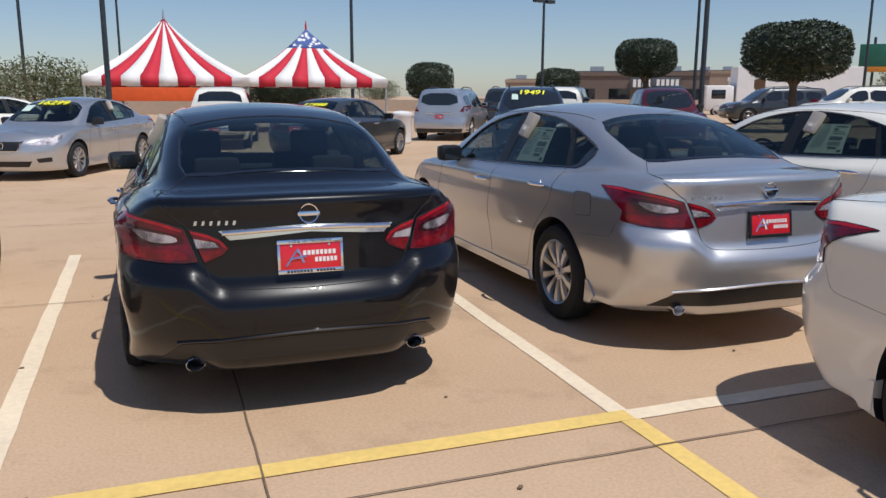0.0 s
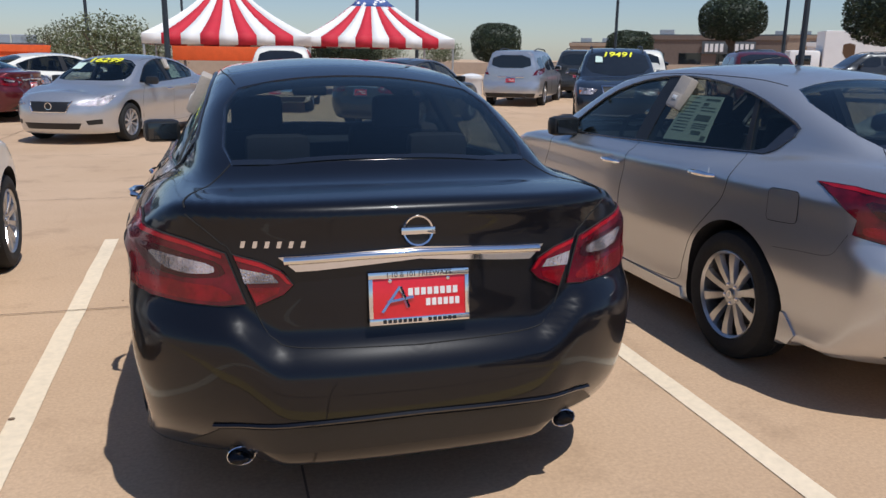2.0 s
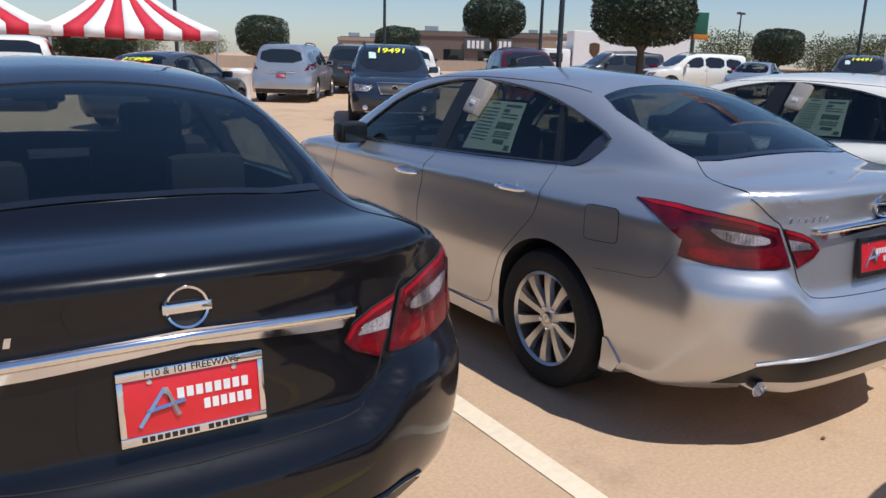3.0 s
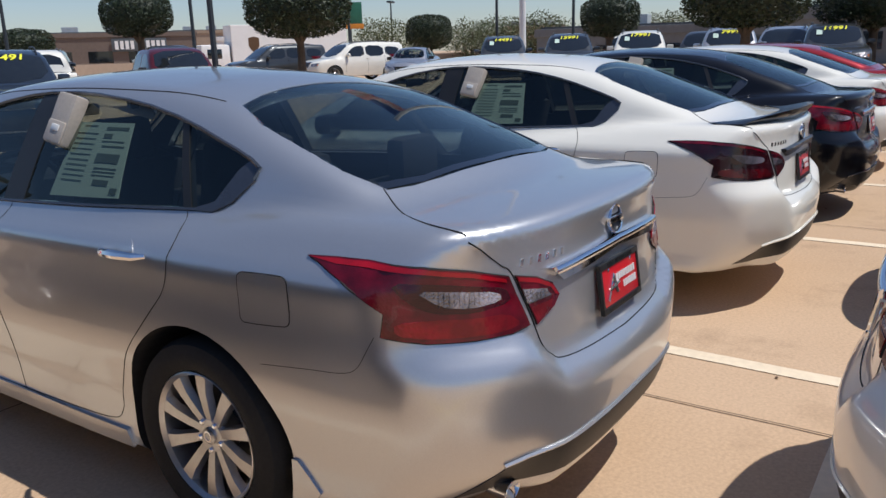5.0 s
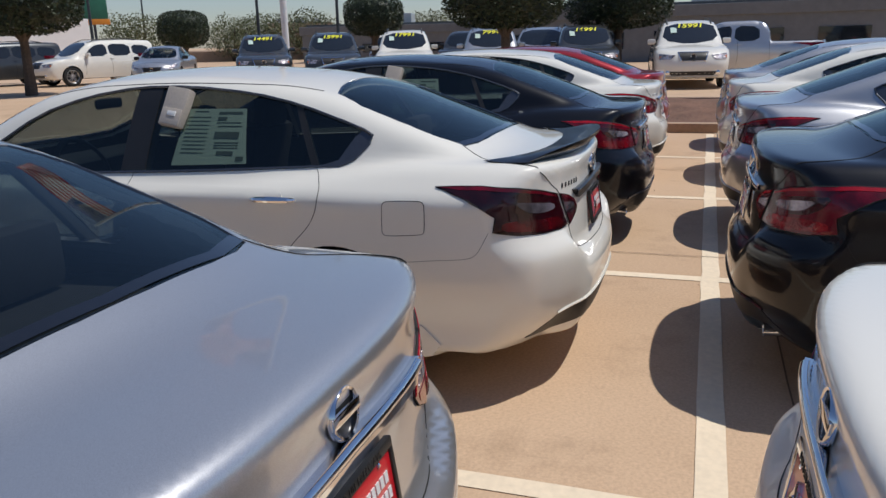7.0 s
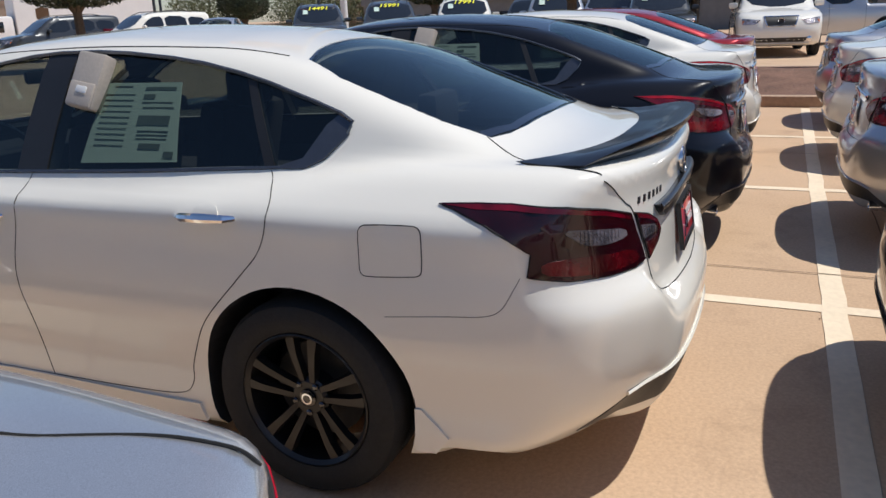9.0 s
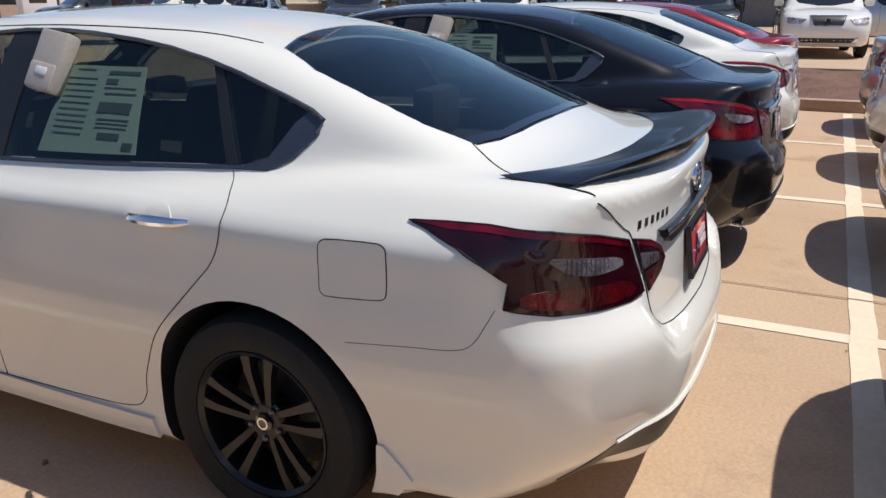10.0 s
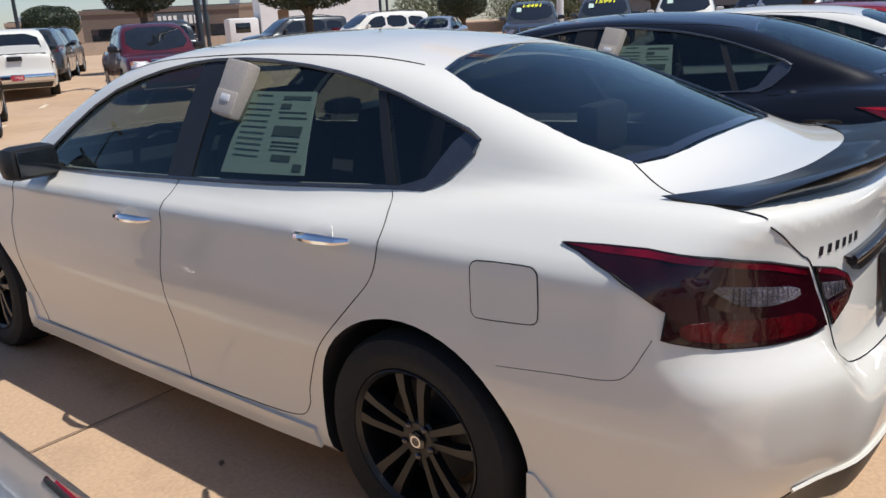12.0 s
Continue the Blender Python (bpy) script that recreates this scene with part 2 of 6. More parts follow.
def shell_mesh(f, y0, y1, zc, rings=34, stations=100, around=128):
    """A closed skin of the shell f, by rays from the line between (0, y0, zc) and (0, y1, zc)."""
    phi = np.linspace(0, 2 * np.pi, around, endpoint=False)
    o, d = [], []
    for i in range(1, rings + 1):
        a = (np.pi / 2) * i / rings
        o.append(np.tile((0, y0, zc), (around, 1)))
        d.append(np.stack([np.sin(a) * np.sin(phi), np.full(around, -np.cos(a)), np.sin(a) * np.cos(phi)], 1))
    for y in np.linspace(y0, y1, stations + 1)[1:-1]:
        o.append(np.tile((0, y, zc), (around, 1)))
        d.append(np.stack([np.sin(phi), np.zeros(around), np.cos(phi)], 1))
    for i in range(rings, 0, -1):
        a = (np.pi / 2) * i / rings
        o.append(np.tile((0, y1, zc), (around, 1)))
        d.append(np.stack([np.sin(a) * np.sin(phi), np.full(around, np.cos(a)), np.sin(a) * np.cos(phi)], 1))
    rows = len(o)
    o, d = np.concatenate(o + [[(0, y0, zc)], [(0, y1, zc)]]), np.concatenate(d + [[(0, -1, 0)], [(0, 1, 0)]])
    p = o + first_crossing(f, o, d)[:, None] * d
    faces = []
    for r in range(rows - 1):
        for k in range(around):
            j = (k + 1) % around
            faces.append((r * around + k, r * around + j, (r + 1) * around + j, (r + 1) * around + k))
    tail, nose = rows * around, rows * around + 1
    for k in range(around):
        j = (k + 1) % around
        faces.append((tail, j, k))
        faces.append((nose, (rows - 1) * around + k, (rows - 1) * around + j))
    me = bpy.data.meshes.new("body")
    me.from_pydata(p.tolist(), [], faces)
    bm = bmesh.new()
    bm.from_mesh(me)
    bmesh.ops.recalc_face_normals(bm, faces=bm.faces)
    bm.to_mesh(me)
    bm.free()
    return me


def densified(outline, step, rounding=0):
    pts = [Vector(p) for p in outline]
    for _ in range(rounding):
        pts = [q for a, b in zip(pts, pts[1:] + pts[:1]) for q in (a.lerp(b, 0.22), a.lerp(b, 0.78))]
    out = []
    for a, b in zip(pts, pts[1:] + pts[:1]):
        n = max(1, int((b - a).length / step))
        out += [a.lerp(b, i / n) for i in range(n)]
    return out


def inside(poly, q):
    hit = False
    for a, b in zip(poly, poly[1:] + poly[:1]):
        if (a.y > q.y) != (b.y > q.y) and q.x < (b.x - a.x) * (q.y - a.y) / (b.y - a.y) + a.x:
            hit = not hit
    return hit


class Skin:
    """Places things on a shell: a side, the tail, the nose, the top, or round a corner."""

    def __init__(self, f):
        self.f = f

    def rays(self, how, q, s):
        n = len(q)
        z = np.zeros(n)
        if how == "side":
            o, d = np.stack([z, q[:, 0], q[:, 1]], 1), np.tile((s, 0, 0), (n, 1))
        elif how == "tail":
            o, d = np.stack([q[:, 0], z + s, q[:, 1]], 1), np.tile((0, -1, 0), (n, 1))
        elif how == "nose":
            o, d = np.stack([q[:, 0], z + s, q[:, 1]], 1), np.tile((0, 1, 0), (n, 1))
        elif how == "top":
            o, d = np.stack([q[:, 0], q[:, 1], z + s], 1), np.tile((0, 0, 1), (n, 1))
        else:                                   # round a corner: how = (x, y) of its axis, q = (degrees from straight out, z)
            a = np.radians(q[:, 0])
            o = np.stack([z + how[0] * s, z + how[1], q[:, 1]], 1)
            d = np.stack([s * np.cos(a), -np.sin(a) * how[2], z], 1)
        return o.astype(float), d.astype(float)

    def at(self, how, q, s=1, lift=0.0):
        q = np.array([tuple(v)[:2] for v in q], float)
        o, d = self.rays(how, q, s)
        p = o + first_crossing(self.f, o, d)[:, None] * d
        return p + lift * normals_of(self.f, p) if lift else p

    def patch(self, how, outline, s=1, lift=0.003, deep=0.012, step=0.04, rounding=0, scale=1.0):
        """A plate with thickness that follows the shell within an outline. scale: metres to one unit of the outline's first number."""
        poly = densified([(a * scale, b) for a, b in outline], step, rounding)
        pts = list(poly)
        x0, x1, y0, y1 = min(p.x for p in poly), max(p.x for p in poly), min(p.y for p in poly), max(p.y for p in poly)
        for i in range(1, int((x1 - x0) / step) + 1):
            for j in range(1, int((y1 - y0) / step) + 1):
                q = Vector((x0 + i * step, y0 + j * step))
                if inside(poly, q) and min((q - p).length for p in poly) > step * 0.45:
                    pts.append(q)
        n = len(poly)
        vs, _, fs, *_ = delaunay_2d_cdt(pts, [(i, (i + 1) % n) for i in range(n)], [list(range(n))], 1, 1e-6)
        q = [(v.x / scale, v.y) for v in vs]
        top, low = self.at(how, q, s, lift), self.at(how, q, s, lift - deep)
        bm = bmesh.new()
        tv = [bm.verts.new(p) for p in top]
        for f in fs:
            bm.faces.new([tv[i] for i in f])
        rim = [e for e in bm.edges if len(e.link_faces) == 1]
        lv = {}
        for i, v in enumerate(tv):
            lv[v] = i
        lows = {}
        for e in rim:
            for v in e.verts:
                if v not in lows:
                    lows[v] = bm.verts.new(low[lv[v]])
        for e in rim:
            a, b = e.verts
            bm.faces.new((a, b, lows[b], lows[a]))
        bmesh.ops.recalc_face_normals(bm, faces=bm.faces)
        mid = np.mean(top, 0)
        nm = normals_of(self.f, mid[None])[0]
        big = max((f for f in bm.faces), key=lambda g: g.calc_area())
        big.normal_update()
        if big.normal.dot(Vector(nm)) < 0:
            bmesh.ops.reverse_faces(bm, faces=bm.faces)
        return bm

    def line(self, how, pts, s=1, r=0.003, lift=0.0, step=0.03, closed=False, segs=5, bm=None):
        """A thin rod that follows the shell along a line."""
        pts = [Vector(p) for p in pts]
        out = []
        for a, b in zip(pts, pts[1:] + (pts[:1] if closed else [])):
            n = max(1, int((b - a).length / step))
            out += [a.lerp(b, i / n) for i in range(n)]
        if not closed:
            out.append(pts[-1])
        bm = bm or bmesh.new()
        return tube(bm, self.at(how, out, s, lift), r, segs, closed)


def smooth_line(pts, n=6):
    """A rounder line through the points (Catmull-Rom)."""
    p = [Vector(q) for q in pts]
    p = [p[0] * 2 - p[1]] + p + [p[-1] * 2 - p[-2]]
    out = []
    for i in range(1, len(p) - 2):
        a, b, c, d = p[i - 1:i + 3]
        for k in range(n):
            t = k / n
            out.append(0.5 * ((2 * b) + (c - a) * t + (2 * a - 5 * b + 4 * c - d) * t * t + (3 * b - a - 3 * c + d) * t ** 3))
    return out + [p[-2]]


def prism(outline, axis, lo, hi, slot=1):
    """An extruded outline: axis x takes (y, z), axis z takes (x, y)."""
    bm = bmesh.new()
    def put(p, h):
        return (h, p[0], p[1]) if axis == "x" else (p[0], p[1], h)
    a, b = [bm.verts.new(put(p, lo)) for p in outline], [bm.verts.new(put(p, hi)) for p in outline]
    n = len(outline)
    bm.faces.new(a[::-1])
    bm.faces.new(b)
    for i in range(n):
        bm.faces.new((a[i], a[(i + 1) % n], b[(i + 1) % n], b[i]))
    bmesh.ops.recalc_face_normals(bm, faces=bm.faces)
    for f in bm.faces:
        f.material_index = slot
    me = bpy.data.meshes.new("cutter")
    bm.to_mesh(me)
    bm.free()
    return me


def carve(me, cutters):
    """The mesh with each cutter taken away."""
    ob = new("carved", me)
    tools = []
    for c in cutters:
        if len(c.materials) == 0:
            c.materials.append(PAINT_BLACK)
            c.materials.append(INTERIOR)
        t = new("cutter", c)
        tools.append(t)
        md = ob.modifiers.new("cut", "BOOLEAN")
        md.operation, md.solver, md.object = "DIFFERENCE", "EXACT", t
    bpy.context.view_layer.update()
    out = bpy.data.meshes.new_from_object(ob.evaluated_get(bpy.context.evaluated_depsgraph_get()))
    for o in tools + [ob]:
        bpy.data.objects.remove(o)
    return out


def set_slots(me, *mats):
    """Give the mesh these materials, its faces keeping their slot numbers."""
    slot = np.zeros(len(me.polygons), int)
    me.polygons.foreach_get("material_index", slot)
    me.materials.clear()
    for m in mats:
        me.materials.append(m)
    me.polygons.foreach_set("material_index", np.minimum(slot, len(mats) - 1))


def true_normals(me, f):
    """Shade the skin by the shell's own slope, so that reflections run clean over it."""
    nv, nl, npoly = len(me.vertices), len(me.loops), len(me.polygons)
    co, vi, pn, tot = np.empty(nv * 3), np.empty(nl, int), np.empty(npoly * 3), np.empty(npoly, int)
    me.vertices.foreach_get("co", co)
    me.loops.foreach_get("vertex_index", vi)
    me.polygons.foreach_get("normal", pn)
    me.polygons.foreach_get("loop_total", tot)
    co, pn = co.reshape(-1, 3), np.repeat(pn.reshape(-1, 3), tot, axis=0)
    slope, near = normals_of(f, co, 0.036), np.abs(f(*co.T)) < 0.012
    take = near[vi] & ((slope[vi] * pn).sum(1) > 0.55)
    me.normals_split_custom_set(np.where(take[:, None], slope[vi], pn).tolist())


def repainted(ob, swap):
    """Give a copied thing its own paint, by slots of its objects, so that the meshes stay shared."""
    for o in (ob, *ob.children_recursive):
        for s in o.material_slots:
            if s.material in swap:
                new_mat = swap[s.material]
                s.link = "OBJECT"
                s.material = new_mat
    return ob

# ---- vehicles ----


def sedan_shell(x, y, z):
    ax = np.abs(x)
    side = SED_SIDE(z) * SED_PLAN(y)
    u = ax / 0.8
    body = smax(ax - side, z - SED_TOP(y) + 0.028 * u * u, 0.06)
    cab = smax(ax - SED_CAB_SIDE(z) * SED_CAB_PLAN(y), z - SED_CAB_TOP(y) + 0.05 * (ax / 0.55) ** 2, 0.07)
    g = smin(body, cab, 0.042)
    shelf = np.clip((ax - 0.40) / 0.17, 0, 1)
    g = smax(g, SED_TAIL(z - 0.10 * shelf * shelf * (3 - 2 * shelf) * np.clip((0.86 - z) / 0.1, 0, 1)) + 0.06 * u ** 2 + 0.17 * u ** 4 - y, 0.065)
    g = smax(g, y - SED_NOSE(z) + 0.10 * u ** 2 + 0.30 * u ** 4, 0.10)
    return smax(g, 0.17 + 0.062 * np.clip((0.80 - y) / 0.2, 0, 1) - z, 0.03)


SED_SIDE = spline((0.1, 0.84), (0.24, 0.875), (0.34, 0.868), (0.44, 0.878), (0.60, 0.900), (0.70, 0.899), (0.82, 0.891), (0.90, 0.895), (0.922, 0.893), (0.942, 0.878), (0.97, 0.848), (1.02, 0.80), (1.1, 0.74), (1.25, 0.70))
SED_PLAN = spline((-0.2, 0.84), (0.1, 0.90), (0.35, 0.95), (0.7, 0.985), (1.1, 1.0), (1.6, 0.995), (3.3, 0.995), (3.9, 1.0), (4.4, 0.95), (4.75, 0.85), (4.95, 0.72))
SED_TOP = spline((-0.1, 1.025), (0.07, 1.058), (0.16, 1.072), (0.35, 1.082), (0.7, 1.085), (1.3, 1.03), (2.0, 0.985), (3.2, 0.965), (3.7, 0.955), (4.2, 0.87), (4.6, 0.76), (4.95, 0.60))
SED_TAIL = spline((0.1, 0.22), (0.22, 0.10), (0.30, 0.045), (0.42, 0.01), (0.54, 0.0), (0.585, 0.008), (0.625, 0.040), (0.668, 0.073), (0.78, 0.083), (0.90, 0.094), (0.97, 0.100), (1.02, 0.088), (1.06, 0.072), (1.1, 0.085), (1.3, 0.3))
SED_NOSE = spline((0.1, 4.70), (0.3, 4.84), (0.5, 4.875), (0.65, 4.85), (0.8, 4.70), (1.0, 4.4))
SED_CAB_SIDE = spline((0.8, 0.86), (0.93, 0.835), (1.0, 0.80), (1.15, 0.72), (1.3, 0.628), (1.42, 0.55), (1.5, 0.49))
SED_CAB_PLAN = spline((0.2, 0.74), (0.55, 0.82), (0.8, 0.875), (1.2, 0.945), (1.8, 1.0), (2.6, 1.0), (3.2, 0.96), (3.9, 0.86))
SED_CAB_TOP = spline((0.2, 1.0), (0.38, 1.065), (0.56, 1.15), (0.9, 1.278), (1.25, 1.392), (1.6, 1.448), (2.1, 1.472), (2.5, 1.458), (2.85, 1.405), (3.3, 1.215), (3.75, 0.985), (4.0, 0.86))

SIDE_GLASS = [(3.32, 0.963), (2.2, 0.998), (1.24, 1.040), (1.09, 1.042), (0.975, 1.165), (1.05, 1.205), (1.37, 1.307), (1.63, 1.36), (1.99, 1.392), (2.3, 1.390), (2.6, 1.345), (2.88, 1.26), (3.17, 1.08)]
REAR_GLASS = [(-0.56, 0.60), (-0.40, 0.545), (0, 0.525), (0.40, 0.545), (0.56, 0.60), (0.53, 1.22), (0.30, 1.29), (0, 1.305), (-0.30, 1.29), (-0.53, 1.22)]
FRONT_GLASS = [(-0.56, 2.93), (0, 2.86), (0.56, 2.93), (0.68, 3.50), (0.40, 3.66), (0, 3.70), (-0.40, 3.66), (-0.68, 3.50)]


def wheel(parent, x, y, r, out, rim_mat, style="ten", width=0.215, nut_mat=None):
    """tyre, rim with spokes, brake disc and centre cap; out = +1 or -1."""
    w = new("wheel")
    w.parent, w.matrix_basis = parent, pose(x, y, r, 0, 90 * out, 0)
    h = width / 2
    t = part("tyre", lathe(bmesh.new(), [(r * 0.685, -h * 0.9), (r * 0.80, -h), (r * 0.95, -h * 0.9), (r, -h * 0.62), (r, -h * 0.16), (r * 0.985, -h * 0.12), (r * 0.985, h * 0.12), (r, h * 0.16), (r, h * 0.62),
             (r * 0.955, h * 0.9), (r * 0.86, h * 1.0), (r * 0.78, h * 1.0), (r * 0.70, h * 0.9), (r * 0.685, h * 0.8)], 40, closed=True), RUBBER, w)
    bm = bmesh.new()
    R = r * 0.685
    lathe(bm, [(R, -h * 0.9), (R * 0.93, -h * 0.8), (R * 0.90, h * 0.3), (R * 0.93, h * 0.8), (R * 0.985, h * 0.92), (R, h * 0.9)], 40, closed=True)
    n = 10 if style == "ten" else 5
    for i in range(n):
        a = 2 * math.pi * i / n
        turn = Matrix.Rotation(a, 4, "Z")
        twins = ((-0.105, 0.034), (0.105, 0.034)) if style == "five" else ((0.0, 0.050),)
        for off, wd in twins:
            vs = []
            for rr, ww, zz, lean in ((R * 0.16, wd * 0.7, h * 0.62, 0.40), (R * 0.42, wd * 0.85, h * 0.72, 0.62), (R * 0.70, wd * 1.0, h * 0.80, 0.90), (R * 0.95, wd * 1.35, h * 0.80, 1.12)):
                c = off * R * 1.6 * lean
                vs.append([bm.verts.new(turn @ Vector(p)) for p in ((rr, c - ww / 2, zz - 0.025), (rr, c - ww * 0.36, zz), (rr, c + ww * 0.36, zz), (rr, c + ww / 2, zz - 0.025))])
            for p, q in zip(vs, vs[1:]):
                for k in range(3):
                    bm.faces.new((p[k], p[k + 1], q[k + 1], q[k]))
    bmesh.ops.recalc_face_normals(bm, faces=bm.faces)
    part("rim", bm, rim_mat, w, "", True, 30)
    part("brake_disc", lathe(bmesh.new(), [(R * 0.25, -h * 0.2), (R * 0.72, -h * 0.2), (R * 0.72, -h * 0.05), (R * 0.25, 0.0)], 24), TRIM, w)
    part("hub", lathe(bmesh.new(), [(R * 0.30, 0), (R * 0.30, h * 0.55), (R * 0.24, h * 0.66), (R * 0.15, h * 0.66)], 24), rim_mat, w)
    part("centre_cap", lathe(bmesh.new(), [(R * 0.13, h * 0.64), (R * 0.13, h * 0.72), (R * 0.10, h * 0.75)], 20), nut_mat or rim_mat, w)
    part("cap_ring", lathe(bmesh.new(), [(R * 0.060, h * 0.74), (R * 0.085, h * 0.74), (R * 0.085, h * 0.765), (R * 0.060, h * 0.765)], 18, closed=True), CHROME, w)
    for i in range(5):
        a = 2 * math.pi * (i + 0.5) / 5
        part("wheel_nut", lathe(bmesh.new(), [(0.011, h * 0.5), (0.011, h * 0.70), (0.006, h * 0.74)], 6, Matrix.Translation((R * 0.225 * math.cos(a), R * 0.225 * math.sin(a), 0))), nut_mat or CHROME, w)
    return w


def plate(parent, y, z, frame_mat, tilt=8):
    """Dealer's red advertising plate in its frame."""
    m = pose(0, y, z, 90 - tilt, 0, 0)
    p = part("licence_plate", boxed(-0.146, 0.146, -0.066, 0.066, -0.004, 0.004, 0.003), PLATE_RED, parent, "glossy red dealer plate with white lettering bars")
    p.matrix_basis = m
    bm = bmesh.new()
    for x0, x1, y0, y1 in ((-0.156, 0.156, 0.060, 0.080), (-0.156, 0.156, -0.080, -0.060), (-0.156, -0.143, -0.06, 0.06), (0.143, 0.156, -0.06, 0.06)):
        box(bm, x0, x1, y0, y1, -0.006, 0.009, 0.002)
    part("plate_frame", bm, frame_mat, p)
    bm = bmesh.new()
    for x0, x1, yy in ((-0.035, 0.125, 0.016), (0.02, 0.13, -0.018)):
        n = 8 if x0 < 0 else 6
        for i in range(n):
            a = x0 + (x1 - x0) * i / n
            box(bm, a, a + (x1 - x0) / n * 0.72, yy - 0.011, yy + 0.011, 0.003, 0.006)
    part("lettering", bm, WHITE_PLASTIC, p)
    bm = bmesh.new()
    for a, b in (((-0.115, -0.042), (-0.06, 0.034)), ((-0.06, 0.034), (-0.035, -0.03)), ((-0.10, -0.012), (-0.02, 0.0))):
        tube(bm, [(a[0], a[1], 0.006), (b[0], b[1], 0.006)], 0.0065, 5)
    part("initial", bm, CHROME, p)
    bm = bmesh.new()
    for i in range(15):
        if i != 8:
            box(bm, -0.115 + i * 0.0155, -0.104 + i * 0.0155, -0.0755, -0.0645, 0.008, 0.0105)
    text_part("frame_writing", "I-10 & 101 FREEWAYS", 0.0215, Matrix.Translation((0, 0.070, 0.0095)), TRIM, p, 0.001)
    part("frame_lettering", bm, TRIM, p)
    for x in (-0.09, 0.09):
        part("screw", lathe(bmesh.new(), [(0.006, 0.003), (0.006, 0.007), (0.003, 0.009)], 8, Matrix.Translation((x, 0.052, 0))), CHROME, p)
    return p


def badge(parent, y, z, r, tilt):
    """Ring emblem with a bar across, no lettering."""
    e = part("emblem", lathe(bmesh.new(), [(r * 0.80, -0.003), (r, -0.004), (r, 0.004), (r * 0.92, 0.010), (r * 0.82, 0.008)], 32, closed=True), CHROME, parent, "chrome ring emblem with a bar across")
    e.matrix_basis = pose(0, y, z, 90 - tilt, 0, 0)
    part("emblem_bar", boxed(-r * 1.05, r * 1.05, -r * 0.22, r * 0.22, 0.002, 0.010, 0.003), CHROME, e)
    part("emblem_back", lathe(bmesh.new(), [(r * 0.8, -0.004), (r * 0.8, -0.001)], 24), TRIM, e)
    return e


def seat(parent, x, y, w=0.50, head=1.20, wide=False):
    s = part("seat", boxed(x - w / 2, x + w / 2, y - 0.05, y + 0.48, 0.48, 0.62, 0.05), INTERIOR, parent)
    part("backrest", boxed(x - w / 2, x + w / 2, -0.075, 0.075, 0.0, 0.42 if wide else 0.56, 0.05, pose(0, y - 0.02, 0.58, 14, 0, 0)), INTERIOR, s)
    for hx in ((x - w * 0.28, x + w * 0.28) if wide else (x,)):
        part("headrest", boxed(hx - 0.13, hx + 0.13, y - 0.24, y - 0.14, head - 0.10, head + 0.08, 0.04), INTERIOR, s)
    return s


def mirror_of(parent, x, y, z, s, cap):
    m = part("door_mirror", boxed(-0.11, 0.11, -0.055, 0.065, -0.065, 0.075, 0.045), cap, parent)
    m.matrix_basis = pose(x + s * 0.13, y, z, 0, 0, s * -8)
    part("mirror_glass", boxed(-0.085, 0.085, -0.062, -0.05, -0.045, 0.055, 0.004), GLASS_FAR, m)
    part("mirror_foot", boxed(min(-s * 0.16, -s * 0.06), max(-s * 0.16, -s * 0.06), -0.03, 0.04, -0.065, -0.02, 0.012), TRIM, m)
    return m


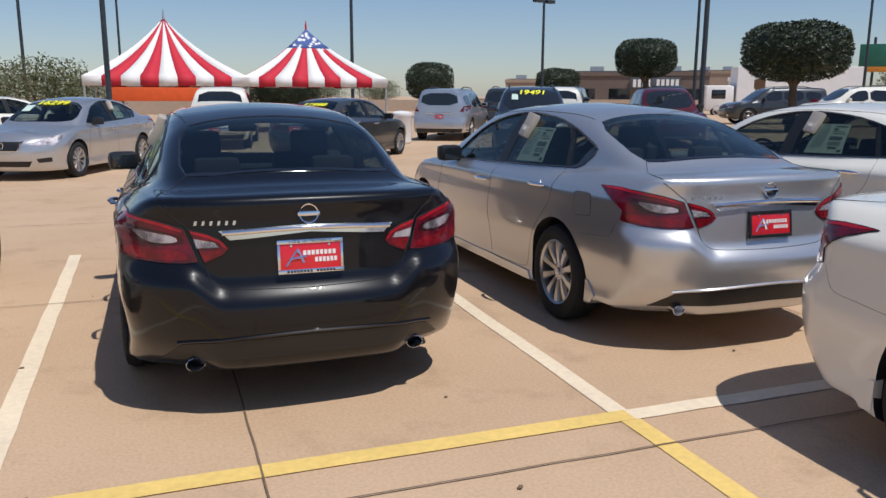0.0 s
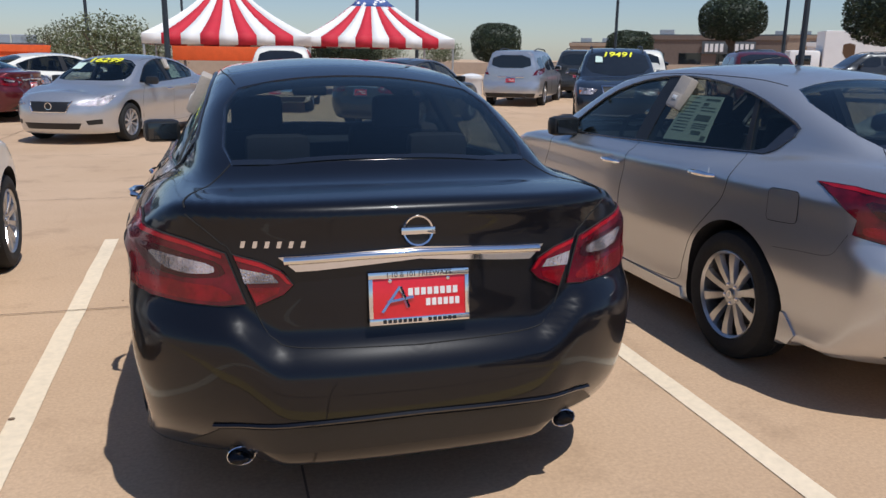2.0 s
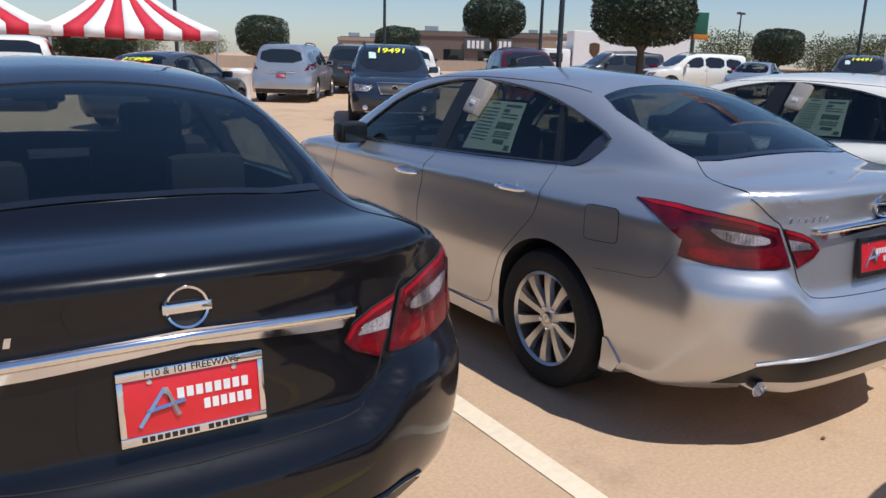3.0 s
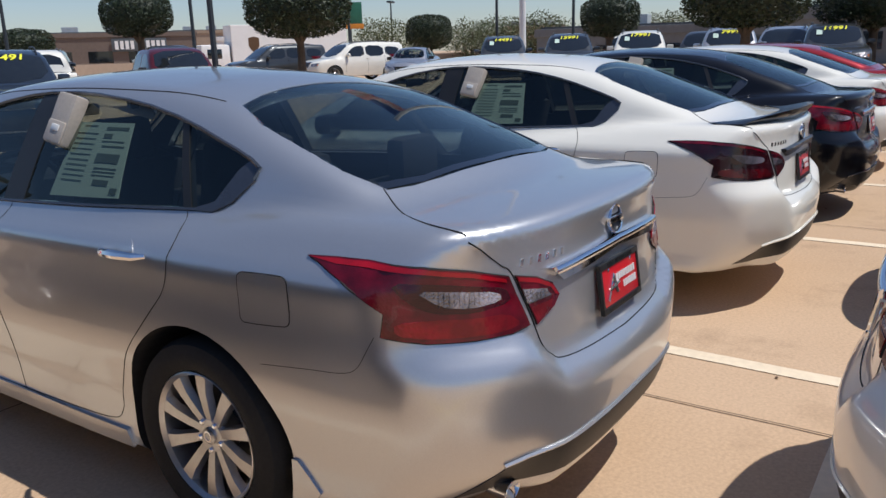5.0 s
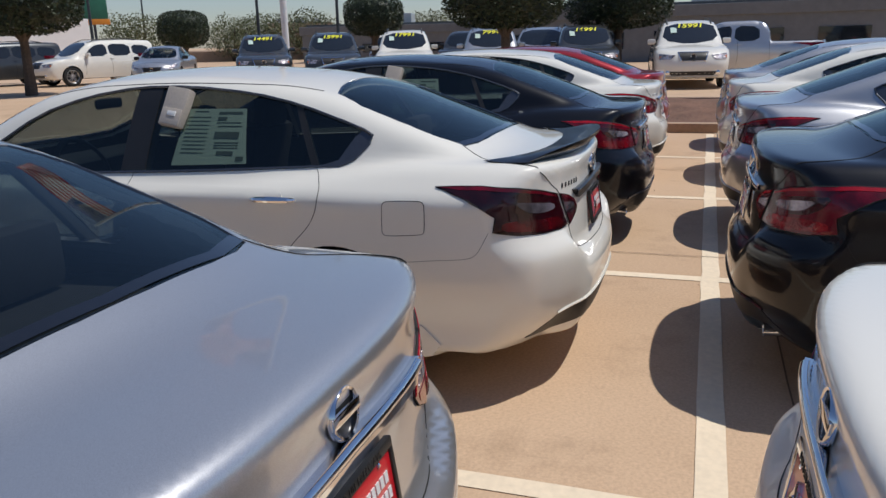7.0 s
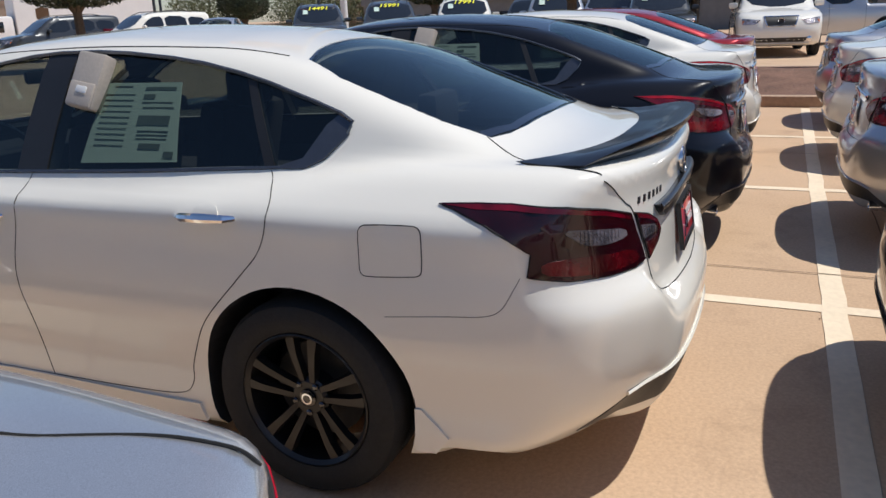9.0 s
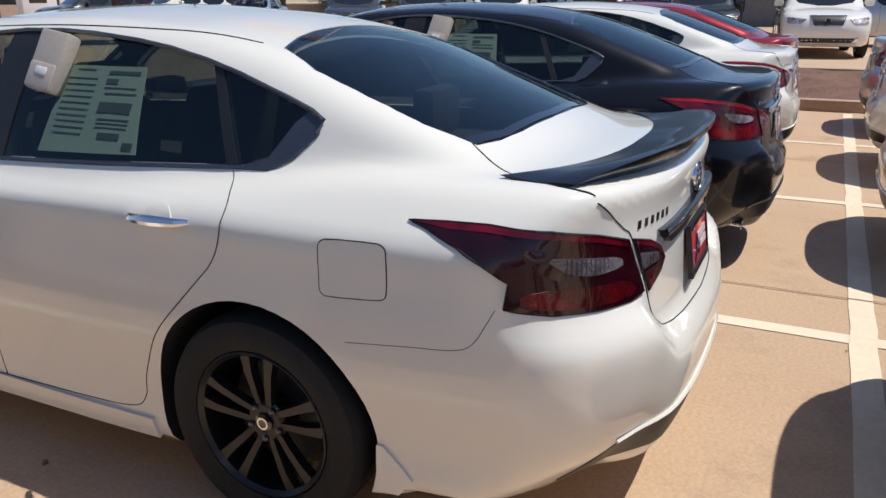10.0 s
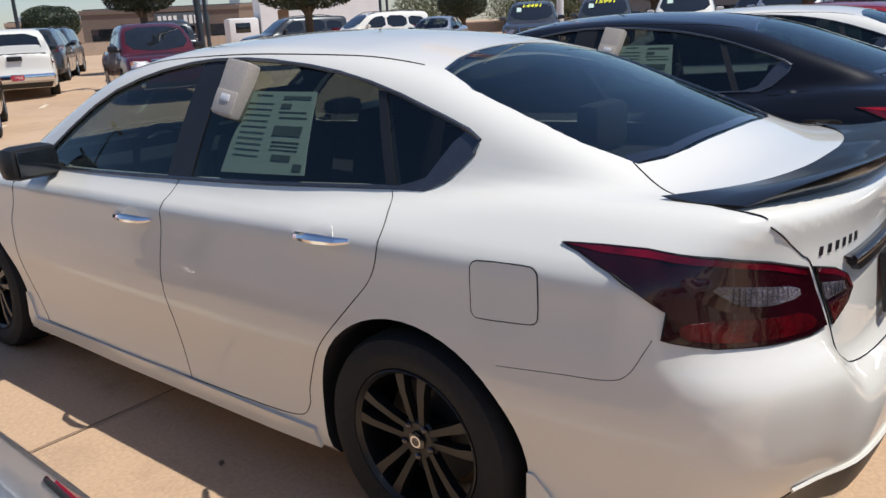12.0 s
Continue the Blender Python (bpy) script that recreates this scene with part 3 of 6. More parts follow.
def build_sedan(name, label, paint, rim_mat=ALLOY, style="ten", lens=LENS_RED, sticker=True, lockbox=True, frame_mat=CHROME, mirror_mat=None):
    car = thing(name, label, "car", "parked saloon cars")
    f = sedan_shell
    sk = Skin(f)
    # skin, hollow cabin, window openings and wheel wells
    me = shell_mesh(f, 0.75, 4.15, 0.66, 66, 110, 168)

    def cabin(x, y, z):
        g = smax(f(x, y, z) + 0.045, 0.765 - z, 0.03)
        return smax(smax(g, 0.58 - y, 0.03), y - 3.72, 0.03)
    hollow = shell_mesh(cabin, 1.25, 3.0, 0.93, 14, 40, 56)
    for p in hollow.polygons:
        p.material_index = 1
    rnd = [tuple(p) for p in densified(SIDE_GLASS, 0.08, 1)]
    cut = [hollow, prism(rnd, "x", -1.2, 1.2, 0), prism(densified(REAR_GLASS, 0.1, 1), "z", 1.0, 1.7, 0), prism(densified(FRONT_GLASS, 0.1, 1), "z", 0.93, 1.7, 0)]
    for yy in (1.10, 3.876):
        well = [(yy + 0.378 * math.cos(a), 0.335 + 0.378 * math.sin(a)) for a in np.linspace(0, 2 * math.pi, 48, endpoint=False)]
        cut += [prism(well, "x", -1.2, -0.60), prism(well, "x", 0.60, 1.2)]
    me.materials.append(paint)
    me.materials.append(INTERIOR)
    me = carve(me, cut)
    set_slots(me, paint, INTERIOR)
    me.polygons.foreach_set("use_smooth", [True] * len(me.polygons))
    true_normals(me, f)
    body = new("body", me)
    body.parent = car
    # glass
    g = part("rear_window", sk.patch("top", REAR_GLASS, 0.8, -0.004, 0.006, 0.06, 1), GLASS_REAR, car, "tinted rear window")
    part("windscreen", sk.patch("top", FRONT_GLASS, 0.8, -0.004, 0.006, 0.06, 1), GLASS_FRONT, car)
    for pn in (g,):
        pn.visible_shadow = False
    part("rear_window_border", sk.line("top", densified(REAR_GLASS, 0.04, 1), 0.8, 0.012, -0.012, closed=True, step=0.05), GLOSS_BLACK, car)
    part("windscreen_border", sk.line("top", densified(FRONT_GLASS, 0.04, 1), 0.8, 0.014, -0.012, closed=True, step=0.05), GLOSS_BLACK, car)
    part("window_frit", sk.patch("top", [(-0.54, 0.60), (-0.38, 0.555), (0, 0.538), (0.38, 0.555), (0.54, 0.60), (0.52, 0.63), (0.36, 0.58), (0, 0.562), (-0.36, 0.58), (-0.52, 0.63)], 0.8, -0.001, 0.002, 0.05), GLOSS_BLACK, car)
    for s in (-1, 1):
        side = "side"
        for nm, y0, y1 in (("quarter_window", 0.9, 1.30), ("rear_door_window", 1.30, 2.15), ("front_door_window", 2.27, 3.35)):
            poly = densified(SIDE_GLASS, 0.05, 1)
            clipped = []
            for a, b in zip(poly, poly[1:] + poly[:1]):
                ia, ib = y0 <= a.x <= y1, y0 <= b.x <= y1
                if ia:
                    clipped.append(a.copy())
                if ia != ib:
                    lim = y0 if (a.x < y0) != (b.x < y0) else y1
                    clipped.append(a.lerp(b, (lim - a.x) / (b.x - a.x)))
            pn = part(nm, sk.patch(side, [tuple(p) for p in clipped], s, -0.006, 0.005, 0.07), GLASS_DOOR if nm == "front_door_window" else GLASS_SIDE, car)
            pn.visible_shadow = False
        part("door_pillar", sk.patch(side, [(2.14, 1.0), (2.28, 0.995), (2.29, 1.386), (2.15, 1.388)], s, -0.002, 0.05, 0.05), TRIM, car)
        part("window_divider", sk.patch(side, [(1.225, 1.042), (1.26, 1.042), (1.39, 1.302), (1.355, 1.295)], s, -0.002, 0.03, 0.05), TRIM, car)
        part("quarter_window_corner", sk.patch(side, [(1.23, 1.041), (1.085, 1.046), (0.985, 1.163), (1.04, 1.195), (1.075, 1.165), (1.135, 1.07)], s, -0.001, 0.02, 0.04), SATIN, car)
        part("window_trim", sk.line(side, densified(SIDE_GLASS, 0.04, 1), s, 0.0075, 0.001, closed=True, step=0.05), SATIN, car)
        # shut lines
        bm = bmesh.new()
        for pts in ([(1.235, 1.036), (1.175, 0.97), (1.17, 0.90), (1.21, 0.81), (1.287, 0.725), (1.446, 0.556), (1.528, 0.401), (1.545, 0.32), (1.60, 0.275), (1.8, 0.262), (2.19, 0.255)],
                    [(2.20, 0.995), (2.22, 0.86), (2.255, 0.70), (2.26, 0.60), (2.22, 0.36), (2.19, 0.255)],
                    [(3.34, 0.95), (3.40, 0.80), (3.44, 0.69), (3.43, 0.45), (3.33, 0.28), (3.2, 0.25), (2.19, 0.255)]):
            sk.line(side, smooth_line(pts), s, 0.0017, 0.0, bm=bm)
        part("door_gap", bm, GAP, car)
        bm = bmesh.new()
        for pts in ([(0.79, 0.655), (0.62, 0.672), (0.50, 0.682), (0.45, 0.705), (0.415, 0.765), (0.40, 0.795)],):
            sk.line(side, smooth_line(pts), s, 0.0009, 0.0, bm=bm)
        part("bumper_gap", bm, GAP, car)
        if s == -1:
            fl = [(0.695, 0.927), (0.838, 0.923), (0.855, 0.915), (0.861, 0.90), (0.865, 0.795), (0.860, 0.778), (0.845, 0.770), (0.695, 0.780), (0.679, 0.787), (0.674, 0.80), (0.671, 0.905), (0.678, 0.920)]
            part("fuel_flap", sk.patch(side, fl, s, 0.0015, 0.006, 0.05, 1), paint, car)
            part("fuel_flap_gap", sk.line(side, densified(fl, 0.03, 1), s, 0.0021, 0.0, closed=True), GAP, car)
        for hy, hz in ((1.39, 0.912), (2.395, 0.856)):
            p = sk.at(side, [(hy, hz)], s)[0]
            h = part("door_handle", tube(bmesh.new(), [(0, -0.11, 0.0), (s * 0.028, -0.09, 0.003), (s * 0.040, -0.02, 0.004), (s * 0.036, 0.06, 0.002), (s * 0.012, 0.10, 0.0), (0, 0.115, 0)], 0.013, 8, taper=[0.008, 0.013, 0.016, 0.014, 0.011, 0.006]), CHROME, car, "chrome pull handle")
            h.matrix_basis = Matrix.Translation(p)
            part("handle_cup", sk.patch(side, [(hy + 0.05 * math.cos(a), hz + 0.004 + 0.036 * math.sin(a)) for a in np.linspace(0, 6.0, 14)], s, 0.001, 0.004, 0.05), paint, h).matrix_basis = Matrix.Translation(-Vector(p))
        mx = sk.at(side, [(3.12, 0.985)], s)[0]
        mirror_of(car, mx[0], 3.10, 1.01, s, mirror_mat or paint)
        part("sill", sk.patch(side, [(1.50, 0.19), (3.45, 0.19), (3.45, 0.245), (2.3, 0.255), (1.52, 0.25)], s, 0.012, 0.05, 0.12), paint, car)
        for y0, y1 in ((0.60, 0.725), (3.40, 3.50)):
            zg = 0.225 if y0 < 1 else 0.19
            part("mud_guard", sk.patch("side", [(y1, zg), (y0, zg), (y0 + 0.02, zg + 0.05), (y1 - 0.02, 0.36), (y1, 0.36)], s, 0.008, 0.05, 0.05), paint, car)
        # tail lamps, round the corner
        ax = (0.36, 0.70, 1)
        lamp_o = [(8, 0.979), (20, 0.983), (31, 0.984), (45, 0.974), (58, 0.950), (69.5, 0.918), (75.5, 0.772), (69, 0.763), (58, 0.766), (45, 0.776), (33.5, 0.797), (34.5, 0.86), (28, 0.905), (22, 0.937), (13, 0.968)]
        sc = 0.0072
        tl = part("tail_lamp", sk.patch(ax, lamp_o, s, 0.007, 0.02, 0.03, 0, sc), lens, car, "smoked dark red tail lamp" if lens is LENS_SMOKED else "red wraparound tail lamp with a clear centre")
        part("lamp_bezel", sk.patch(ax, [(36, 0.940), (48, 0.930), (60, 0.908), (68, 0.892), (70, 0.850), (58, 0.838), (47, 0.852), (40, 0.890)], s, 0.0082, 0.006, 0.03, 1, sc), LENS_DEEP, tl)
        bm = bmesh.new()
        for k in range(11):
            a = 48.5 + k * 1.4
            sk.line(ax, [(a, 0.862 + max(0.0, 50 - a) * 0.0035), (a, 0.912 - (a - 45) * 0.0011)], s, 0.0009, 0.0102, 0.02, bm=bm)
        part("reflector_rib", bm, LENS_CLEAR, tl)
        part("clear_lens", sk.patch(ax, [(42, 0.918), (55, 0.901), (66, 0.884), (66.5, 0.858), (57, 0.852), (49, 0.868)], s, 0.0095, 0.006, 0.025, 1, sc), LENS_CLEAR, tl)
        part("lower_lens", sk.patch(ax, [(37, 0.835), (46, 0.838), (58, 0.825), (68, 0.822), (72.5, 0.785), (68, 0.775), (58, 0.777), (46, 0.787), (37, 0.803)], s, 0.0085, 0.006, 0.03, 1, sc), LENS_BRIGHT, tl)
        part("lamp_edge", sk.line(ax, lamp_o, s, 0.0035, 0.003, 1.2, True), GAP, tl)
        part("lamp_strip", sk.patch(ax, [(10, 0.976), (20, 0.979), (31, 0.980), (45, 0.970), (58, 0.946), (68.5, 0.914), (68.5, 0.904), (58, 0.934), (45, 0.957), (31, 0.967), (20, 0.967)], s, 0.009, 0.005, 0.03, 0, sc), LENS_STRIP, tl)
        tail = "tail"
        q = [(s * a, b) for a, b in ((0.538, 0.916), (0.46, 0.895), (0.40, 0.866), (0.372, 0.828), (0.40, 0.800), (0.478, 0.766))]
        il = part("lid_lamp", sk.patch(tail, q, 0.7, 0.007, 0.02, 0.03), lens, car, "inner tail lamp on the boot lid")
        part("lamp_edge", sk.line(tail, q, 0.7, 0.003, 0.003, 0.03, True), GAP, il)
        part("lamp_strip", sk.patch(tail, [(s * a, b) for a, b in ((0.534, 0.912), (0.46, 0.892), (0.402, 0.864), (0.378, 0.830), (0.390, 0.832), (0.412, 0.858), (0.465, 0.882), (0.530, 0.900))], 0.7, 0.009, 0.005, 0.03), LENS_STRIP, il)
        bm = bmesh.new()
        for k in range(5):
            sk.line(tail, [(s * (0.438 + 0.017 * k), 0.836), (s * (0.438 + 0.017 * k), 0.856 + 0.0035 * k)], 0.7, 0.0009, 0.0102, 0.02, bm=bm)
        part("reflector_rib", bm, LENS_CLEAR, il)
        q = [(s * a, b) for a, b in ((0.520, 0.876), (0.43, 0.858), (0.412, 0.835), (0.508, 0.832))]
        part("clear_lens", sk.patch(tail, q, 0.7, 0.0095, 0.006, 0.025), LENS_CLEAR, il)
        part("lower_lens", sk.patch(tail, [(s * a, b) for a, b in ((0.50, 0.82), (0.41, 0.822), (0.415, 0.803), (0.478, 0.775))], 0.7, 0.0085, 0.006, 0.03), LENS_BRIGHT, il)
        # boot lid shut line: along the deck edge, down past the lamps, under the lid
        bm = bmesh.new()
        sk.line("top", smooth_line([(s * 0.53, 0.60), (s * 0.60, 0.48), (s * 0.655, 0.36), (s * 0.672, 0.27), (s * 0.668, 0.225)]), 0.8, 0.0022, 0.0, bm=bm)
        sk.line(tail, smooth_line([(s * 0.668, 1.030), (s * 0.62, 0.99), (s * 0.575, 0.95), (s * 0.543, 0.918), (s * 0.485, 0.762), (s * 0.46, 0.70), (s * 0.43, 0.665), (s * 0.36, 0.642), (0, 0.632)]), 0.7, 0.0022, 0.0, bm=bm)
        part("boot_gap", bm, GAP, car)
        # head lamps and wheels
        hl = [(4.35, 0.80), (4.60, 0.74), (4.66, 0.66), (4.55, 0.62), (4.40, 0.70), (4.20, 0.80)]
        part("head_lamp", sk.patch(side, hl, s, 0.005, 0.02, 0.05, 1), LENS_CLEAR, car)
        for yy in (1.10, 3.876):
            wheel(car, s * 0.785, yy, 0.330, s, rim_mat, style)
        part("exhaust_pipe", lathe(bmesh.new(), [(0.028, -0.14), (0.031, 0.0), (0.034, 0.008), (0.032, 0.010), (0.029, 0.004), (0.027, -0.10)], 20, pose(s * 0.545, 0.172, 0.268, 94, 0, 0) @ Matrix.Scale(1.3, 4, (1, 0, 0))), CHROME, car)
    # rear trim
    part("lower_valance", sk.patch("tail", [(-0.70, 0.285), (-0.60, 0.285), (-0.45, 0.305), (0, 0.315), (0.45, 0.305), (0.60, 0.285), (0.70, 0.285), (0.60, 0.38), (0.40, 0.405), (0, 0.415), (-0.40, 0.405), (-0.60, 0.38)], 0.7, 0.003, 0.012, 0.05), TRIM, car, "black plastic lower bumper insert")
    part("valance_edge", sk.line("tail", smooth_line([(-0.62, 0.39), (-0.4, 0.415), (0, 0.428), (0.4, 0.415), (0.62, 0.39)]), 0.7, 0.007, 0.003), paint, car)
    part("chrome_bar", sk.patch("tail", [(-0.41, 0.911), (0, 0.929), (0.41, 0.911), (0.362, 0.868), (0.30, 0.871), (0, 0.893), (-0.30, 0.871), (-0.362, 0.868)], 0.7, 0.018, 0.03, 0.05), CHROME, car, "chrome boot-lid bar above the plate")
    part("chrome_bar_crest", sk.line("tail", [(-0.395, 0.899), (-0.2, 0.908), (0, 0.912), (0.2, 0.908), (0.395, 0.899)], 0.7, 0.014, 0.012, 0.04, segs=12), CHROME, car)
    part("plate_recess", sk.patch("tail", [(-0.25, 0.868), (0.25, 0.868), (0.22, 0.68), (-0.22, 0.68)], 0.7, -0.002, 0.002, 0.06), paint, car)
    py = sk.at("tail", [(0, 0.778)], 0.7)[0][1]
    plate(car, py - 0.012, 0.778, frame_mat)
    ey = sk.at("tail", [(0, 0.975)], 0.7)[0][1]
    badge(car, ey - 0.006, 0.977, 0.05, 6)
    for i in range(6):
        x0 = -0.522 + i * 0.034
        part("badge_stroke", sk.patch("tail", [(x0 + 0.004, 0.936), (x0 + 0.016, 0.936), (x0 + 0.021, 0.956), (x0 + 0.009, 0.956)], 0.7, 0.003, 0.004, 0.05), CHROME, car)
    # front end
    part("grille", sk.patch("nose", [(-0.36, 0.70), (0.36, 0.70), (0.28, 0.54), (-0.28, 0.54)], 4.0, 0.004, 0.02, 0.06), TRIM, car)
    for s in (-1, 1):
        part("front_lamp", sk.patch("nose", [(s * 0.42, 0.665), (s * 0.60, 0.72), (s * 0.76, 0.745), (s * 0.78, 0.69), (s * 0.62, 0.625)], 4.0, 0.006, 0.02, 0.05), LENS_CLEAR, car)
        part("fog_lamp_recess", sk.patch("nose", [(s * 0.56, 0.40), (s * 0.74, 0.42), (s * 0.74, 0.34), (s * 0.58, 0.33)], 4.0, 0.005, 0.02, 0.05), TRIM, car)
    part("grille_bar", sk.line("nose", [(-0.37, 0.71), (-0.29, 0.535), (0.29, 0.535), (0.37, 0.71)], 4.0, 0.012, 0.006), CHROME, car)
    badge(car, sk.at("nose", [(0, 0.63)], 4.0)[0][1] + 0.012, 0.63, 0.06, 0)
    part("lower_intake", sk.patch("nose", [(-0.50, 0.36), (0.50, 0.36), (0.44, 0.26), (-0.44, 0.26)], 4.0, 0.004, 0.02, 0.06), TRIM, car)
    for s in (-1, 1):
        part("roof_seam", sk.line("top", smooth_line([(s * 0.49, 1.30), (s * 0.53, 1.7), (s * 0.54, 2.2), (s * 0.545, 2.85)]), 0.8, 0.0035, -0.0015, 0.06), GAP, car)
    part("high_brake_lamp", boxed(-0.16, 0.16, 0.70, 0.82, 0.98, 1.045, 0.012), TRIM, car)
    # cabin
    for x in (-0.37, 0.37):
        seat(car, x, 2.30)
    seat(car, 0, 1.32, 1.20, 1.09, True)
    part("dashboard", boxed(-0.70, 0.70, 3.05, 3.50, 0.62, 0.94, 0.06), INTERIOR, car)
    part("parcel_shelf", boxed(-0.62, 0.62, 0.62, 1.16, 0.90, 0.985, 0.03), INTERIOR, car)
    part("steering_wheel", lathe(bmesh.new(), [(0.175, -0.012), (0.195, 0), (0.175, 0.012), (0.160, 0)], 24, pose(-0.37, 2.90, 0.93, 65, 0, 0), True), TRIM, car)
    part("inside_mirror", boxed(-0.11, 0.11, 2.98, 3.01, 1.235, 1.295, 0.02), TRIM, car)
    if sticker:
        q = [(2.01, 1.040), (1.60, 1.055), (1.655, 1.300), (1.985, 1.298)]
        st = part("price_sticker", sk.patch("side", q, -1, -0.020, 0.002, 0.08), PAPER, car, "pale green printed window sticker")
        bm = bmesh.new()
        bars = [(1.67, 1.80, 1.275, 1.285), (1.67, 1.80, 1.235, 1.238), (1.75, 1.80, 1.248, 1.262), (1.665, 1.80, 1.165, 1.195), (1.66, 1.79, 1.218, 1.222), (1.68, 1.77, 1.09, 1.108), (1.86, 1.94, 1.285, 1.288)]
        bars += [(1.66, 1.79, 1.145 - 0.012 * k, 1.148 - 0.012 * k) for k in range(3)] + [(1.84, 1.97, 1.26 - 0.018 * k, 1.262 - 0.018 * k) for k in range(10)] + [(1.62, 1.66, 1.06 + 0.004, 1.085)]
        for y0, y1, z0, z1 in bars:
            tmp = sk.patch("side", [(y0, z0), (y1, z0), (y1, z1), (y0, z1)], -1, -0.0185, 0.001, 0.2)
            m2 = bpy.data.meshes.new("bar")
            tmp.to_mesh(m2)
            tmp.free()
            bm.from_mesh(m2)
        part("print", bm, INK, st)
    if lockbox:
        p = sk.at("side", [(2.02, 1.315)], -1)[0]
        k = part("lock_box", boxed(-0.055, 0.0, -0.065, 0.065, -0.135, 0.065, 0.012), BEIGE_PLASTIC, car, "beige plastic key box hung on the window")
        k.matrix_basis = Matrix.Translation(p + np.array((0.012, 0, 0))) @ pose(0, 0, 0, 0, 24, 0) @ pose(0, 0, 0, 9, 0, 0)
        part("box_lid", boxed(-0.061, -0.02, -0.058, 0.058, -0.130, -0.045, 0.008), BEIGE_PLASTIC, k)
        part("box_button", boxed(-0.065, -0.05, -0.03, 0.02, -0.085, -0.06, 0.004), WHITE_PLASTIC, k)
        part("box_hook", boxed(0.0, 0.012, -0.03, 0.03, -0.06, 0.07, 0.003), CHROME, k)
    return car


def lip_spoiler(car):
    sk = Skin(sedan_shell)
    bm = bmesh.new()
    xs = np.linspace(-0.66, 0.66, 29)
    rows = []
    for x in xs:
        u = abs(x) / 0.66
        yb = 0.10 + 0.20 * u ** 3
        zt = sk.at("top", [(x * 0.98, yb + 0.03)], 0.8)[0][2]
        up = 0.054 * (1 - u ** 5) + 0.005
        rows.append([bm.verts.new(p) for p in ((x, yb + 0.17, zt + 0.010), (x, yb + 0.08, zt + up * 0.5), (x, yb - 0.005, zt + up), (x, yb - 0.028, zt + up * 1.02), (x, yb - 0.026, zt + up * 0.72), (x, yb + 0.01, zt + up * 0.3 - 0.012), (x, yb + 0.06, zt - 0.02))])
    for a, b in zip(rows, rows[1:]):
        for k in range(7):
            bm.faces.new((a[k], a[(k + 1) % 7], b[(k + 1) % 7], b[k]))
    bm.faces.new(rows[0][::-1])
    bm.faces.new(rows[-1])
    bmesh.ops.recalc_face_normals(bm, faces=bm.faces)
    part("spoiler", bm, SPOILER_BLACK, car, "glossy black lip spoiler", True, 50)


def rewheel(car, rim_mat, style):
    """Take off a copied car's wheels and put on others."""
    for o in [c for c in car.children if c.name.startswith("wheel")]:
        for k in list(o.children):
            bpy.data.objects.remove(k)
        bpy.data.objects.remove(o)
    for s in (-1, 1):
        for yy in (1.10, 3.876):
            wheel(car, s * 0.785, yy, 0.330, s, rim_mat, style, nut_mat=GLOSS_BLACK)


class Spec:
    """The shape of a far vehicle: half width, length, body top, cab top and cab sides as smooth curves."""

    def __init__(self, half, length, top, cab, cab_side, cab_plan, wheels, r, tail=0.05, round_nose=0.3):
        self.half, self.length, self.wheels, self.r = half, length, wheels, r
        self.side = spline((0.2, 0.93), (0.4, 0.975), (0.75, 1.0), (0.95, 0.98), (1.1, 0.94), (1.5, 0.9))
        self.plan = spline((-0.2, 0.90), (0.2, 0.96), (0.8, 1.0), (length - 1.0, 1.0), (length - 0.4, 0.95), (length, 0.84))
        self.top, self.cab, self.cab_side, self.cab_plan = spline(*top), spline(*cab), spline(*cab_side), spline(*cab_plan)
        self.tail = spline((0.2, 0.12), (0.45, 0.0), (0.65, 0.01), (0.75, tail), (1.1, tail + 0.03), (1.8, tail + 0.12))
        self.nose = spline((0.2, length - 0.2), (0.45, length - 0.02), (0.6, length), (0.85, length - 0.08), (1.1, length - 0.4))
        self.round_nose = round_nose

    def __call__(self, x, y, z):
        ax = np.abs(x)
        u = ax / self.half
        body = smax(ax - self.half * self.side(z) * self.plan(y), z - self.top(y) + 0.03 * u * u, 0.08)
        cab = smax(ax - self.cab_side(z) * self.cab_plan(y), z - self.cab(y) + 0.035 * u * u, 0.08)
        g = smin(body, cab, 0.04)
        g = smax(g, self.tail(z) + 0.10 * u ** 4 - y, 0.06)
        g = smax(g, y - self.nose(z) + self.round_nose * u ** 4 + 0.05 * u * u, 0.08)
        return smax(g, 0.27 - z, 0.05)


